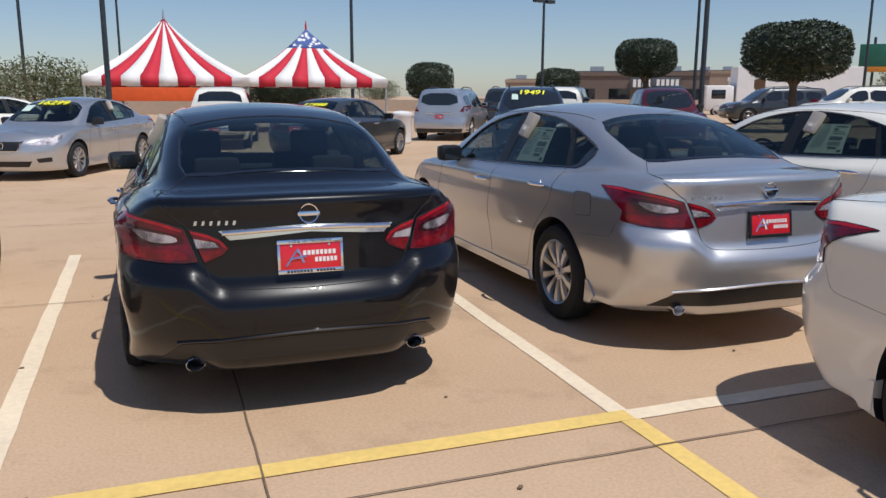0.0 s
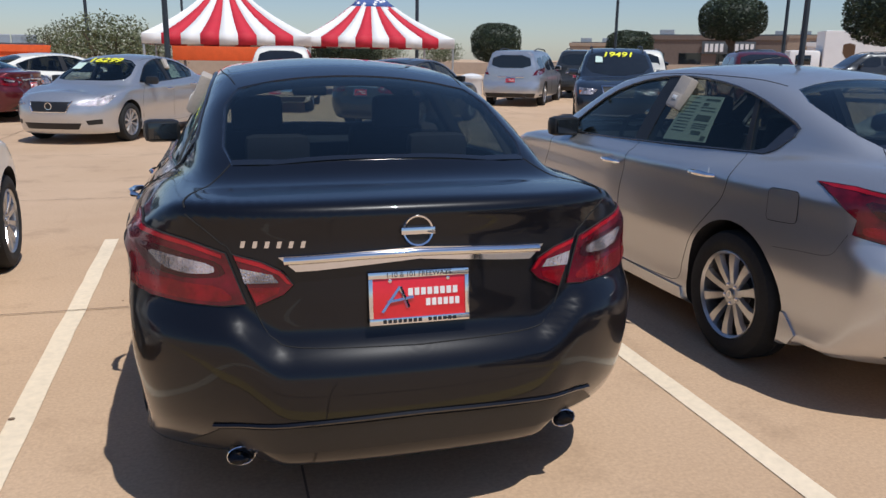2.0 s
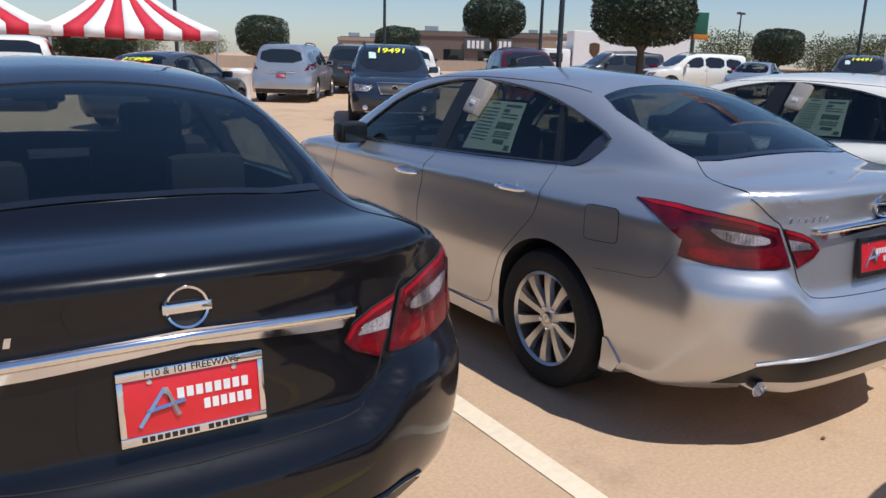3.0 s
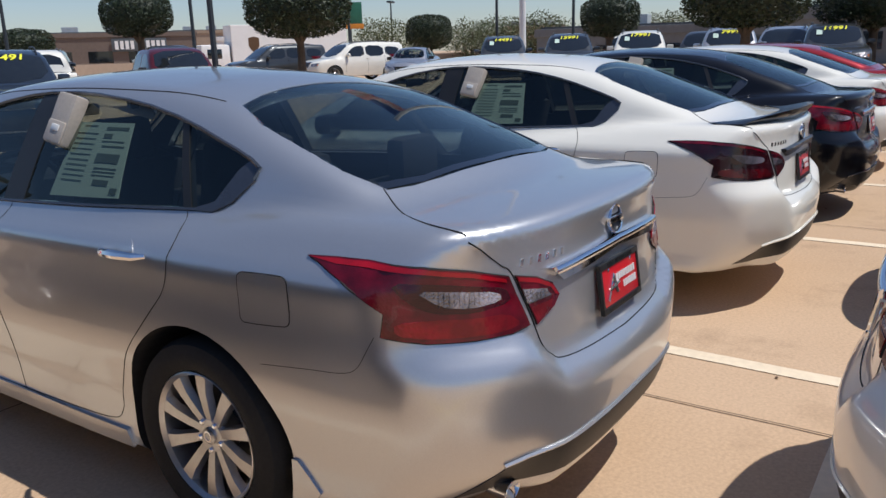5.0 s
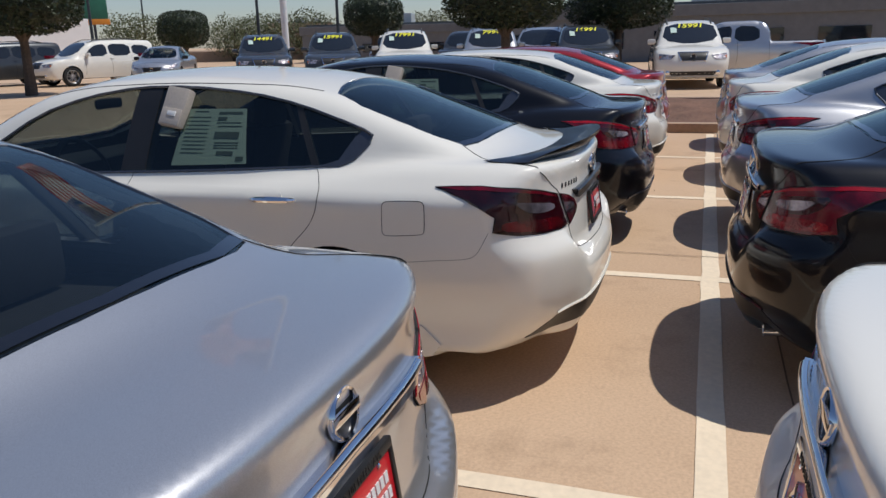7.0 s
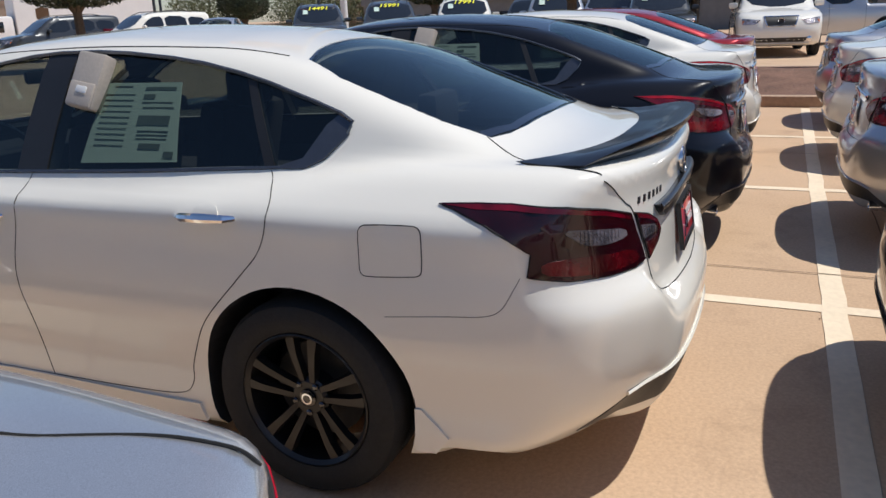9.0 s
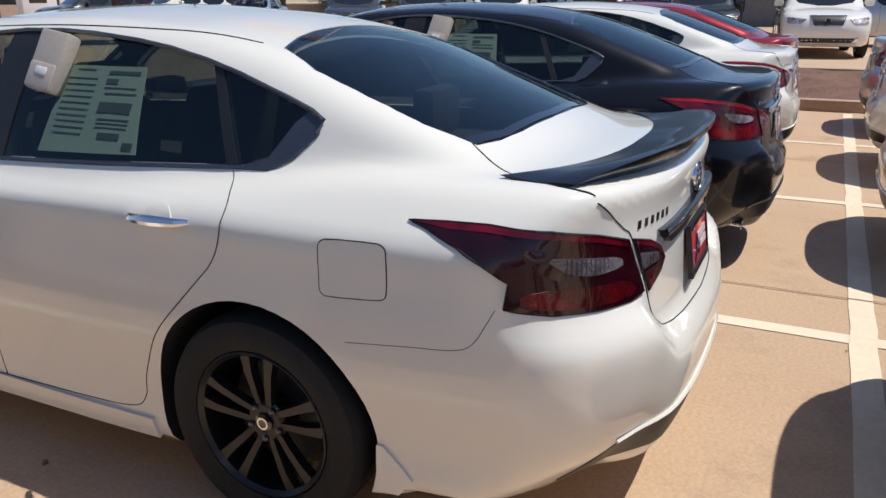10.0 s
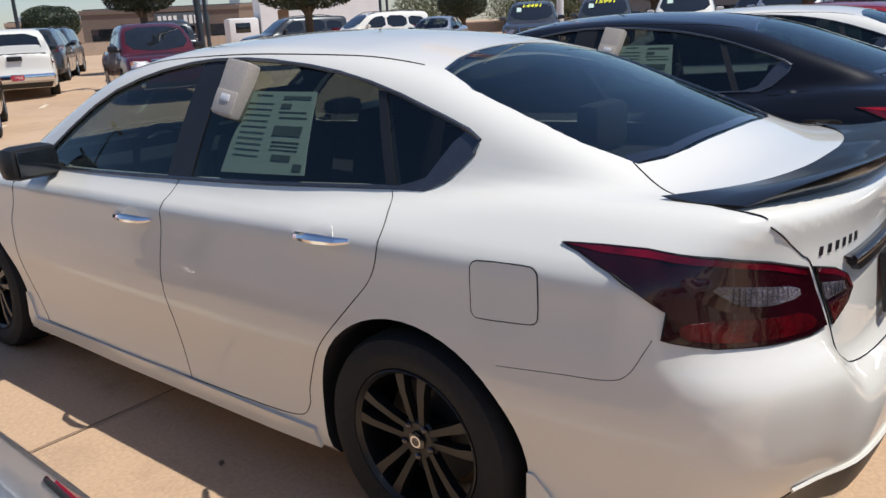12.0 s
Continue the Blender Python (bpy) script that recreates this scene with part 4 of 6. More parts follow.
def build_far(name, label, category, spec, paint, windows, rear, front, lamps, grille_z, rim=ALLOY, bed=None, rails=False, group="vehicles on the lot", tail_lens=None, chrome_bumper=False):
    """A vehicle seen from far off. windows: side outlines (y, z); rear, front: glass outlines as ("tail" or "top", points)."""
    car = thing(name, label, category, group)
    sk = Skin(spec)
    me = shell_mesh(spec, 0.8, spec.length - 0.9, 0.68, 18, 56, 64)
    me.materials.append(paint)
    me.materials.append(TRIM)
    cut = []
    for yy in spec.wheels:
        rr = spec.r * 1.13
        well = [(yy + rr * math.cos(a), spec.r + rr * math.sin(a)) for a in np.linspace(0, 2 * math.pi, 28, endpoint=False)]
        cut += [prism(well, "x", -1.3, -spec.half + 0.30), prism(well, "x", spec.half - 0.30, 1.3)]
    if bed:
        cut.append(prism([(-bed[0], bed[1]), (bed[0], bed[1]), (bed[0], bed[2]), (-bed[0], bed[2])], "z", 0.75, 1.9))
    me = carve(me, cut)
    set_slots(me, paint, TRIM)
    me.polygons.foreach_set("use_smooth", [True] * len(me.polygons))
    me.set_sharp_from_angle(angle=radians(40))
    b = new("body", me)
    b.parent = car
    for how, pts, s in ((rear[0], rear[1], 2.4 if bed else 1.0), (*front, 1.0)):
        part("rear_window" if pts is rear[1] else "windscreen", sk.patch(how, pts, s, 0.004, 0.014, 0.09, 1), GLASS_FAR, car)
    for s in (-1, 1):
        for w in windows:
            part("side_window", sk.patch("side", w, s, 0.004, 0.014, 0.10, 1), GLASS_FAR, car)
        for yy in spec.wheels:
            wheel(car, s * (spec.half - 0.125), yy, spec.r, s, rim, "five", 0.235)
        tl = [(s * a, z) for a, z in lamps[0]]
        part("tail_lamp", sk.patch("tail", tl, 1.0, 0.012, 0.03, 0.06), tail_lens or LENS_RED, car)
        hl = [(s * a, z) for a, z in lamps[1]]
        part("head_lamp", sk.patch("nose", hl, spec.length - 1.2, 0.012, 0.03, 0.06), LENS_CLEAR, car)
        part("indicator", sk.patch("nose", [(s * a, z) for a, z in ((spec.half * 0.80, lamps[1][0][1] - 0.02), (spec.half * 0.86, lamps[1][0][1] - 0.02), (spec.half * 0.85, lamps[1][0][1] - 0.09))], spec.length - 1.2, 0.016, 0.03, 0.05), plain("amber", (0.5, 0.14, 0.03), 0.2) if "amber" not in bpy.data.materials else bpy.data.materials["amber"], car)
        part("fog_lamp", lathe(bmesh.new(), [(0.055, -0.05), (0.055, 0.02), (0.04, 0.026)], 14, Matrix.Translation(sk.at("nose", [(s * 0.62, 0.43)], spec.length - 1.2)[0]) @ pose(0, 0, 0, -90, 0, 0)), CHROME, car)
        mz = windows[0][0][1] + 0.06
        mx = sk.at("side", [(windows[0][0][0] - 0.12, mz)], s)[0]
        mirror_of(car, mx[0], windows[0][0][0] - 0.12, mz, s, TRIM if category != "car" else paint)
        part("door_handle", boxed(-0.012, 0.012, -0.09, 0.09, -0.013, 0.013, 0.008), paint, car).matrix_basis = Matrix.Translation(sk.at("side", [(windows[0][0][0] - 1.15, mz - 0.17)], s, 0.012)[0])
        bm = bmesh.new()
        y0 = windows[0][0][0]
        for yy in (y0 + 0.02, y0 - 1.12, y0 - 2.05):
            if yy > 1.2 and not (bed and yy < bed[2]):
                sk.line("side", [(yy, windows[0][0][1]), (yy - 0.03, 0.7), (yy, 0.40)], s, 0.004, 0.0, bm=bm)
        part("door_gap", bm, GAP, car)
        if rails:
            pr = sk.at("top", [(s * 0.58, y) for y in (0.9, 1.3, 2.0, 2.6, 3.0)], 1.0, 0.0)
            pr[1:-1, 2] += 0.055
            part("roof_rail", tube(bmesh.new(), pr, 0.018, 6), TRIM, car)
        if rails or bed:
            part("arch_trim", sk.line("side", [(0.25, 0.36), (spec.wheels[0] - 0.45, 0.36)], s, 0.03, 0.0), TRIM, car)
    gz = grille_z
    part("grille", sk.patch("nose", [(-0.36, gz + 0.09), (0.36, gz + 0.09), (0.30, gz - 0.10), (-0.30, gz - 0.10)], spec.length - 1.2, 0.006, 0.03, 0.07), TRIM, car)
    part("grille_bar", sk.line("nose", [(-0.37, gz + 0.10), (-0.30, gz - 0.11), (0.30, gz - 0.11), (0.37, gz + 0.10)], spec.length - 1.2, 0.016, 0.008, closed=True), CHROME, car)
    badge(car, sk.at("nose", [(0, gz)], spec.length - 1.2)[0][1] + 0.012, gz, 0.07, 0)
    part("lower_intake", sk.patch("nose", [(-0.60, 0.46), (0.60, 0.46), (0.52, 0.36), (-0.52, 0.36)], spec.length - 1.2, 0.006, 0.03, 0.08), TRIM, car)
    part("bumper_strip", sk.line("nose", [(-0.62, 0.345), (0, 0.335), (0.62, 0.345)], spec.length - 1.2, 0.02, 0.005), ALLOY, car)
    part("lower_bumper", sk.patch("tail", [(-spec.half * 0.85, 0.42), (spec.half * 0.85, 0.42), (spec.half * 0.8, 0.30), (-spec.half * 0.8, 0.30)], 1.0, 0.008, 0.02, 0.1), TRIM, car)
    if chrome_bumper:
        part("rear_bumper", boxed(-spec.half * 0.92, spec.half * 0.92, -0.14, 0.08, 0.46, 0.64, 0.04), CHROME, car, "chrome step bumper")
        part("tailgate_recess", boxed(-0.17, 0.17, -0.01, 0.09, 0.96, 1.07, 0.02), TRIM, car)
        plate(car, -0.155, 0.56, CHROME, 0)
    else:
        part("tail_trim", sk.line("tail", [(-0.42, 0.93), (0.42, 0.93)], 1.0, 0.02, 0.006), CHROME, car)
        plate(car, sk.at("tail", [(0, 0.82)], 1.0)[0][1] - 0.014, 0.82, CHROME, 4)
        part("exhaust_pipe", lathe(bmesh.new(), [(0.035, 0.0), (0.04, 0.12), (0.032, 0.12)], 14, pose(spec.half * 0.5, 0.1, 0.30, 90, 0, 0)), CHROME, car)
    return car


def priced(car, spec, front_how, q, digits, size=0.2, back=False):
    """Yellow price digits written along the top of the windscreen."""
    sk = Skin(spec)
    p = sk.at("top", [q], 1.0, 0.010)[0]
    nrm = Vector(normals_of(spec, np.array([p]))[0])
    right = Vector((1 if back else -1, 0, 0))
    up = nrm.cross(right).normalized()
    m = Matrix((right, up, nrm)).transposed().to_4x4()
    m.translation = p
    if back:
        return text_part("price_writing", digits, size, Matrix.Translation(p) @ Matrix((right, nrm.cross(right).normalized(), nrm)).transposed().to_4x4(), YELLOW_PAINT, car, 0.003, 0.15, 0.006)
    q2 = sk.at("top", [(q[0] + 0.42, q[1] + 0.12)], 1.0, 0.008)[0]
    m2 = m.copy()
    m2.translation = q2
    pp = part("windscreen_paper", boxed(-0.08, 0.08, -0.17, 0.10, -0.001, 0.001), PAPER, car, "", False)
    pp.matrix_basis = m2
    return text_part("price_writing", digits, size, m, YELLOW_PAINT, car, 0.003, 0.15, 0.006)


SUV = Spec(0.965, 4.95, [(0, 1.05), (1, 1.08), (3.2, 1.10), (3.7, 1.12), (4.3, 1.06), (4.8, 0.92), (5, 0.8)],
           [(-0.1, 1.5), (0.08, 1.68), (0.4, 1.74), (1.5, 1.775), (2.5, 1.755), (2.95, 1.68), (3.5, 1.34), (3.85, 1.08), (4.1, 0.9)],
           [(0.9, 0.93), (1.1, 0.91), (1.4, 0.80), (1.65, 0.70), (1.8, 0.60)], [(0, 0.90), (0.5, 0.96), (1.5, 1.0), (2.8, 1.0), (3.9, 0.88)], (1.03, 3.93), 0.375)
PICKUP = Spec(0.925, 5.2, [(0, 1.13), (1.6, 1.13), (1.9, 1.1), (3.7, 1.08), (4.2, 1.08), (4.8, 1.03), (5.2, 0.9)],
              [(1.62, 1.0), (1.68, 1.45), (1.85, 1.68), (2.2, 1.755), (3.0, 1.745), (3.3, 1.67), (3.75, 1.35), (4.1, 1.06), (4.3, 0.9)],
              [(0.9, 0.90), (1.1, 0.88), (1.4, 0.79), (1.65, 0.69), (1.8, 0.6)], [(1.6, 0.96), (2.0, 1.0), (3.2, 1.0), (4.2, 0.9)], (1.05, 4.22), 0.375, 0.03, 0.2)
SUV_WIN = [[(3.35, 1.14), (2.35, 1.13), (2.33, 1.60), (2.75, 1.58), (3.05, 1.42)], [(2.25, 1.13), (1.32, 1.14), (1.30, 1.58), (2.24, 1.62)], [(1.22, 1.15), (0.50, 1.20), (0.42, 1.50), (1.20, 1.57)]]
PICK_WIN = [[(3.72, 1.13), (2.80, 1.12), (2.78, 1.60), (3.15, 1.58), (3.50, 1.35)], [(2.70, 1.12), (1.95, 1.14), (1.98, 1.56), (2.68, 1.61)]]
SUV_REAR = ("tail", [(-0.66, 1.20), (0.66, 1.20), (0.58, 1.60), (-0.58, 1.60)])
SUV_FRONT = ("top", [(-0.60, 2.98), (0.60, 2.98), (0.74, 3.62), (0, 3.80), (-0.74, 3.62)])
SUV_LAMPS = ([(0.70, 0.98), (0.90, 1.0), (0.91, 1.20), (0.82, 1.16)], [(0.44, 0.86), (0.84, 0.90), (0.82, 0.76), (0.56, 0.76)])
PICK_LAMPS = ([(0.82, 0.72), (0.90, 0.72), (0.89, 1.06), (0.82, 1.06)], [(0.44, 0.92), (0.80, 0.92), (0.80, 0.74), (0.50, 0.74)])

# ---- ground ----


def rise(x, y):
    """The lot climbs a little beyond the planting strip."""
    def step(t):
        t = np.clip(t, 0, 1)
        return t * t * (3 - 2 * t)
    return 0.20 * step((x - 15.75) / 2.6) * step((y + 30) / 6) + 0.15 * step((x - 9.5) / 5) * step((y - 14) / 6) * (1 - step((x - 15.75) / 2.6))


def concrete():
    m, n, l, b = material("tan_concrete")
    big = ramp_between(n, l, noise_of(n, l, 0.35, 6.0, 0.6), (0.50, 0.335, 0.205), (0.60, 0.42, 0.275), 0.3, 0.7)
    fine = ramp_between(n, l, noise_of(n, l, 60.0, 3.0, 0.7), (0.82, 0.82, 0.82), (1.06, 1.06, 1.06), 0.3, 0.7)
    stain = ramp_between(n, l, noise_of(n, l, 1.7, 5.0, 0.65), (0.80, 0.79, 0.78), (1.0, 1.0, 1.0), 0.30, 0.46)
    out = big
    for other in (fine, stain):
        mx = n.new("ShaderNodeMix")
        mx.data_type, mx.blend_type = "RGBA", "MULTIPLY"
        mx.inputs["Factor"].default_value = 1.0
        l.new(out, mx.inputs["A"])
        l.new(other, mx.inputs["B"])
        out = mx.outputs["Result"]
    l.new(out, b.inputs["Base Color"])
    b.inputs["Roughness"].default_value = 0.78
    bumped(n, l, b, noise_of(n, l, 140.0, 4.0), 0.18, 0.004)
    return m


CONCRETE = concrete()
LINE_WHITE = plain("line_white", (0.76, 0.63, 0.46), 0.7, 0, 25, 0.10, 0.1)
LINE_YELLOW = plain("line_yellow", (0.74, 0.52, 0.16), 0.7, 0, 25, 0.12, 0.1)
JOINT = plain("joint", (0.17, 0.115, 0.075), 0.95)
MULCH = plain("mulch", (0.16, 0.085, 0.055), 0.95, 0, 30, 0.45, 0.6)
KERB = plain("kerb", (0.44, 0.30, 0.20), 0.8, 0, 20, 0.15, 0.1)

bm = bmesh.new()
xs = np.concatenate([[-600, -200, -80, -40], np.arange(-30, 12, 3.0), np.arange(12, 20.1, 0.35), np.arange(21, 60, 4.0), [80, 120, 250, 800]])
ys = np.concatenate([[-600, -200, -80, -40, -30, -27, -24], np.arange(-20, 40, 2.0), [45, 60, 80, 120, 250, 800]])
grid = [[bm.verts.new((x, y, float(rise(x, y)))) for x in xs] for y in ys]
for a, b in zip(grid, grid[1:]):
    for i in range(len(xs) - 1):
        bm.faces.new((a[i], a[i + 1], b[i + 1], b[i]))
ground = tagged(mesh_ob("ground", bm, CONCRETE), "sunlit tan concrete car lot", "ground", kind="structure")


def strip(name, x0, y0, x1, y1, w, mat, z=0.004, wavy=0.0):
    """A painted line on the ground, with a worn edge."""
    a, b = Vector((x0, y0)), Vector((x1, y1))
    n = max(2, int((b - a).length / 0.25))
    d = (b - a).normalized()
    side = Vector((-d.y, d.x)) * w / 2
    bm = bmesh.new()
    rows = []
    for i in range(n + 1):
        c = a.lerp(b, i / n)
        j = noise.noise((c.x * 3, c.y * 3, 1.0)) * wavy
        hz = z + float(rise(c.x, c.y))
        l, r = c + side * (1 + j) + side.normalized() * j * 0.02, c - side * (1 - j) + side.normalized() * j * 0.02
        rows.append((bm.verts.new((l.x, l.y, hz)), bm.verts.new((r.x, r.y, hz))))
    for p, q in zip(rows, rows[1:]):
        bm.faces.new((p[0], p[1], q[1], q[0]))
    bmesh.ops.recalc_face_normals(bm, faces=bm.faces)
    if sum(f.normal.z for f in bm.faces) < 0:
        bmesh.ops.reverse_faces(bm, faces=bm.faces)
    return tagged(mesh_ob(name, bm, mat), "", "", "", "structure")


STALL, X0 = 2.79, 1.40
for k in range(-4, 6):
    x = X0 + STALL * k + (0.03 if k == 0 else -0.04 if k == -1 else 0)
    if k <= 4:
        near = -1.36 if k == -1 else x
        strip("bay_line", near, 0.05, x + (0.05 if k == 0 else 0), 5.10, 0.105, LINE_WHITE, 0.004, 0.12)
    strip("bay_line", x, -0.05, x, -5.10, 0.105, LINE_YELLOW if k == 0 else LINE_WHITE, 0.004, 0.12)
strip("centre_line", X0 - 0.05, 0, 15.2, 0, 0.115, LINE_WHITE, 0.005, 0.12)
strip("centre_line", -9.8, 0, X0 + 0.06, 0, 0.115, LINE_YELLOW, 0.006, 0.12)
for k in range(4):
    strip("bay_line", 9.0 + 2.9 * k, 15.0, 12.0 + 2.9 * k, 19.0, 0.11, LINE_WHITE, 0.005)
for k in range(-5, 4):
    strip("slab_joint", -0.30 + 3.92 * k, -12, -0.30 + 3.92 * k, 24, 0.009, JOINT, 0.008, 0.3)
for y in (-4.2, -0.34, 3.18, 7.1, 11.0, 14.9, 18.8):
    strip("slab_joint", -20, y, 15.2, y, 0.009, JOINT, 0.009, 0.3)

# planting strip with two kerbs
for x0, x1, z0, z1 in ((15.35, 15.55, -0.1, 0.16), (18.45, 18.65, 0.1, 0.36)):
    k = mesh_ob("kerb", boxed(x0, x1, -14, 9, z0, z1, 0.03), KERB)
    tagged(k, "tan concrete kerb", "kerb", kind="structure")
bm = bmesh.new()
rows = []
for x in np.linspace(15.5, 18.5, 13):
    rows.append([bm.verts.new((x, y, float(rise(x, y)) + 0.13 + 0.03 * noise.noise((x * 2, y * 2, 0)))) for y in np.linspace(-14, 9, 70)])
for a, b in zip(rows, rows[1:]):
    for i in range(69):
        bm.faces.new((a[i], b[i], b[i + 1], a[i + 1]))
tagged(mesh_ob("planting_bed", bm, MULCH), "brown mulch planting strip between kerbs", "planting bed", kind="structure")
rng = random.Random(4)
bm = bmesh.new()
for _ in range(60):
    x, y, r = rng.uniform(-4, 12), rng.uniform(-1.5, 9), rng.uniform(0.004, 0.012)
    bmesh.ops.create_icosphere(bm, subdivisions=1, radius=r, matrix=pose(x, y, r * 0.4 + 0.004, 0, 0, rng.uniform(0, 90)) @ Matrix.Diagonal((1.5, 1, 0.6, 1)))
tagged(mesh_ob("pebbles", bm, JOINT), "small dark pebbles on the concrete", "pebbles", kind="stuff")

# ---- cars of the two near rows ----


def park(car, x, y, turn=0.0, z=0.0):
    car.matrix_basis = pose(x, y, z + float(rise(x, y)), 0, 0, turn)
    return car


black_car = build_sedan("saloon_car", "glossy black saloon car parked nose out in its bay", PAINT_BLACK, ALLOY, "ten", LENS_RED, mirror_mat=TRIM)
def another(src, label, x, y, turn, swap):
    c = repainted(copy_thing(src, pose(x, y, float(rise(x, y)), 0, 0, turn)), swap)
    return tagged(c, label)


BLK = {PAINT_BLACK: PAINT_SILVER}
def plate_frame_of(car, mat):
    for o in car.children_recursive:
        if o.name.startswith("plate_frame"):
            o.material_slots[0].link = "OBJECT"
            o.material_slots[0].material = mat


silver_near = another(black_car, "silver saloon car with red tail lamps and alloy wheels", 2.80, 0.555, 0.3, BLK)
plate_frame_of(silver_near, TRIM)
another(black_car, "white saloon car with black mirrors and alloy wheels", -2.75, 0.46, 1.6, {PAINT_BLACK: PAINT_WHITE})
another(black_car, "black saloon car with red tail lamps", 8.35, 0.47, 0.0, {})
another(black_car, "white saloon car with red tail lamps", 11.2, 0.50, 0.0, {PAINT_BLACK: PAINT_WHITE})
another(black_car, "red saloon car with red tail lamps", 13.9, 0.60, 0.0, {PAINT_BLACK: PAINT_RED})
another(black_car, "pearl white saloon car, tail to the row", 3.00, -0.03, 180, {PAINT_BLACK: PAINT_WHITE})
another(black_car, "black saloon car, tail to the row", 5.90, -0.05, 180, {})
another(black_car, "silver saloon car, tail to the row", 8.70, -0.05, 180, {PAINT_BLACK: PAINT_SILVER})
another(black_car, "white saloon car, tail to the row", 11.45, -0.05, 180, {PAINT_BLACK: PAINT_WHITE})
another(black_car, "silver saloon car, tail to the row", 14.1, -0.05, 180, {PAINT_BLACK: PAINT_SILVER})
park(black_car, 0.03, 0.50)
white_sport = another(black_car, "pearl white saloon with black wheels, smoked tail lamps and black spoiler", 5.64, 0.53, 0.0, {PAINT_BLACK: PAINT_WHITE, LENS_RED: LENS_SMOKED, LENS_BRIGHT: LENS_DIM, LENS_CLEAR: LENS_GREY, LENS_DEEP: LENS_SMOKED, LENS_STRIP: LENS_RED})
plate_frame_of(white_sport, TRIM)
for o in white_sport.children:
    if o.name.startswith(("chrome_bar", "badge_stroke")):
        o.material_slots[0].link = "OBJECT"
        o.material_slots[0].material = SPOILER_BLACK
        if not o.name.startswith(("chrome_bar_crest", "badge")):
            tagged(o, "dark boot-lid bar above the plate")
for o in [c for c in white_sport.children if c.name.startswith("exhaust_pipe")]:
    bpy.data.objects.remove(o)
rewheel(white_sport, ALLOY_BLACK, "five")
lip_spoiler(white_sport)

# ---- vehicles across the aisle ----


def nosed(car, x, y, az, from_nose=0.0):
    """Set a vehicle with its tail (or its nose, when from_nose is its length) at x, y, heading az degrees clockwise from north."""
    h = Vector((math.sin(radians(az)), math.cos(radians(az))))
    px, py = x - h.x * from_nose, y - h.y * from_nose
    car.matrix_basis = pose(px, py, float(rise(x, y)), 0, 0, -az)
    return car


silver_left = copy_thing(black_car, pose(0, 0, 0))
tagged(repainted(silver_left, {PAINT_BLACK: PAINT_SILVER}), "silver saloon car with a yellow price on its windscreen")
priced(silver_left, sedan_shell, "top", (0, 3.02), "16299", 0.25)
nosed(silver_left, -3.22, 12.5, 203, 4.875)
maroon = copy_thing(black_car, pose(0, 0, 0))
tagged(repainted(maroon, {PAINT_BLACK: PAINT_MAROON}), "dark maroon saloon car with a yellow price on its windscreen")
priced(maroon, sedan_shell, "top", (0, 3.02), "17791", 0.25)
nosed(maroon, -4.4, 17.8, 285)
white_left = copy_thing(black_car, pose(0, 0, 0))
tagged(repainted(white_left, {PAINT_BLACK: PAINT_WHITE}), "white saloon car beyond the aisle")
nosed(white_left, -6.6, 20.6, 50)
dark_mid = copy_thing(black_car, pose(0, 0, 0))
tagged(repainted(dark_mid, {PAINT_BLACK: PAINT_GREY}), "dark grey saloon car with a yellow price on its glass")
priced(dark_mid, sedan_shell, "top", (0, 0.95), "16998", 0.24, True)
nosed(dark_mid, 2.2, 14.4, 40)

suv = build_far("sport_utility_car", "silver sport utility car with roof rails", "car", SUV, PAINT_SILVER, SUV_WIN, SUV_REAR, SUV_FRONT, SUV_LAMPS, 0.83, rails=True)
nosed(suv, 8.35, 22.2, 33)


def suv_copy(label, paint, x, y, az, price="", nose=False, size=0.28):
    c = copy_thing(suv, pose(0, 0, 0))
    repainted(c, {PAINT_SILVER: paint})
    tagged(c, label)
    if price:
        priced(c, SUV, "top", (0, 3.13), price, size)
    return nosed(c, x, y, az, SUV.length if nose else 0.0)


suv_copy("dark blue sport utility car with a yellow price on its windscreen", PAINT_BLUE, 7.62, 13.6, 205, "19491", True)
suv_copy("white sport utility car with a yellow price, nose to the kerb", PAINT_WHITE, 23.2, 0.45, 264, "15991", True)
pick = build_far("pickup_truck", "white pickup truck with a chrome step bumper", "pickup truck", PICKUP, PAINT_WHITE, PICK_WIN, ("tail", [(-0.68, 1.17), (0.68, 1.17), (0.57, 1.62), (-0.57, 1.62)]), ("top", [(-0.60, 3.32), (0.60, 3.32), (0.72, 3.92), (0, 4.05), (-0.72, 3.92)]), PICK_LAMPS, 0.84, bed=(0.72, 0.12, 1.58), chrome_bumper=True)
nosed(pick, 12.3, 20.9, 25)


def pick_copy(label, paint, x, y, az, price="", nose=False):
    c = copy_thing(pick, pose(0, 0, 0))
    repainted(c, {PAINT_WHITE: paint})
    tagged(c, label)
    if price:
        priced(c, PICKUP, "top", (0, 3.42), price, 0.25)
    return nosed(c, x, y, az, PICKUP.length if nose else 0.0)


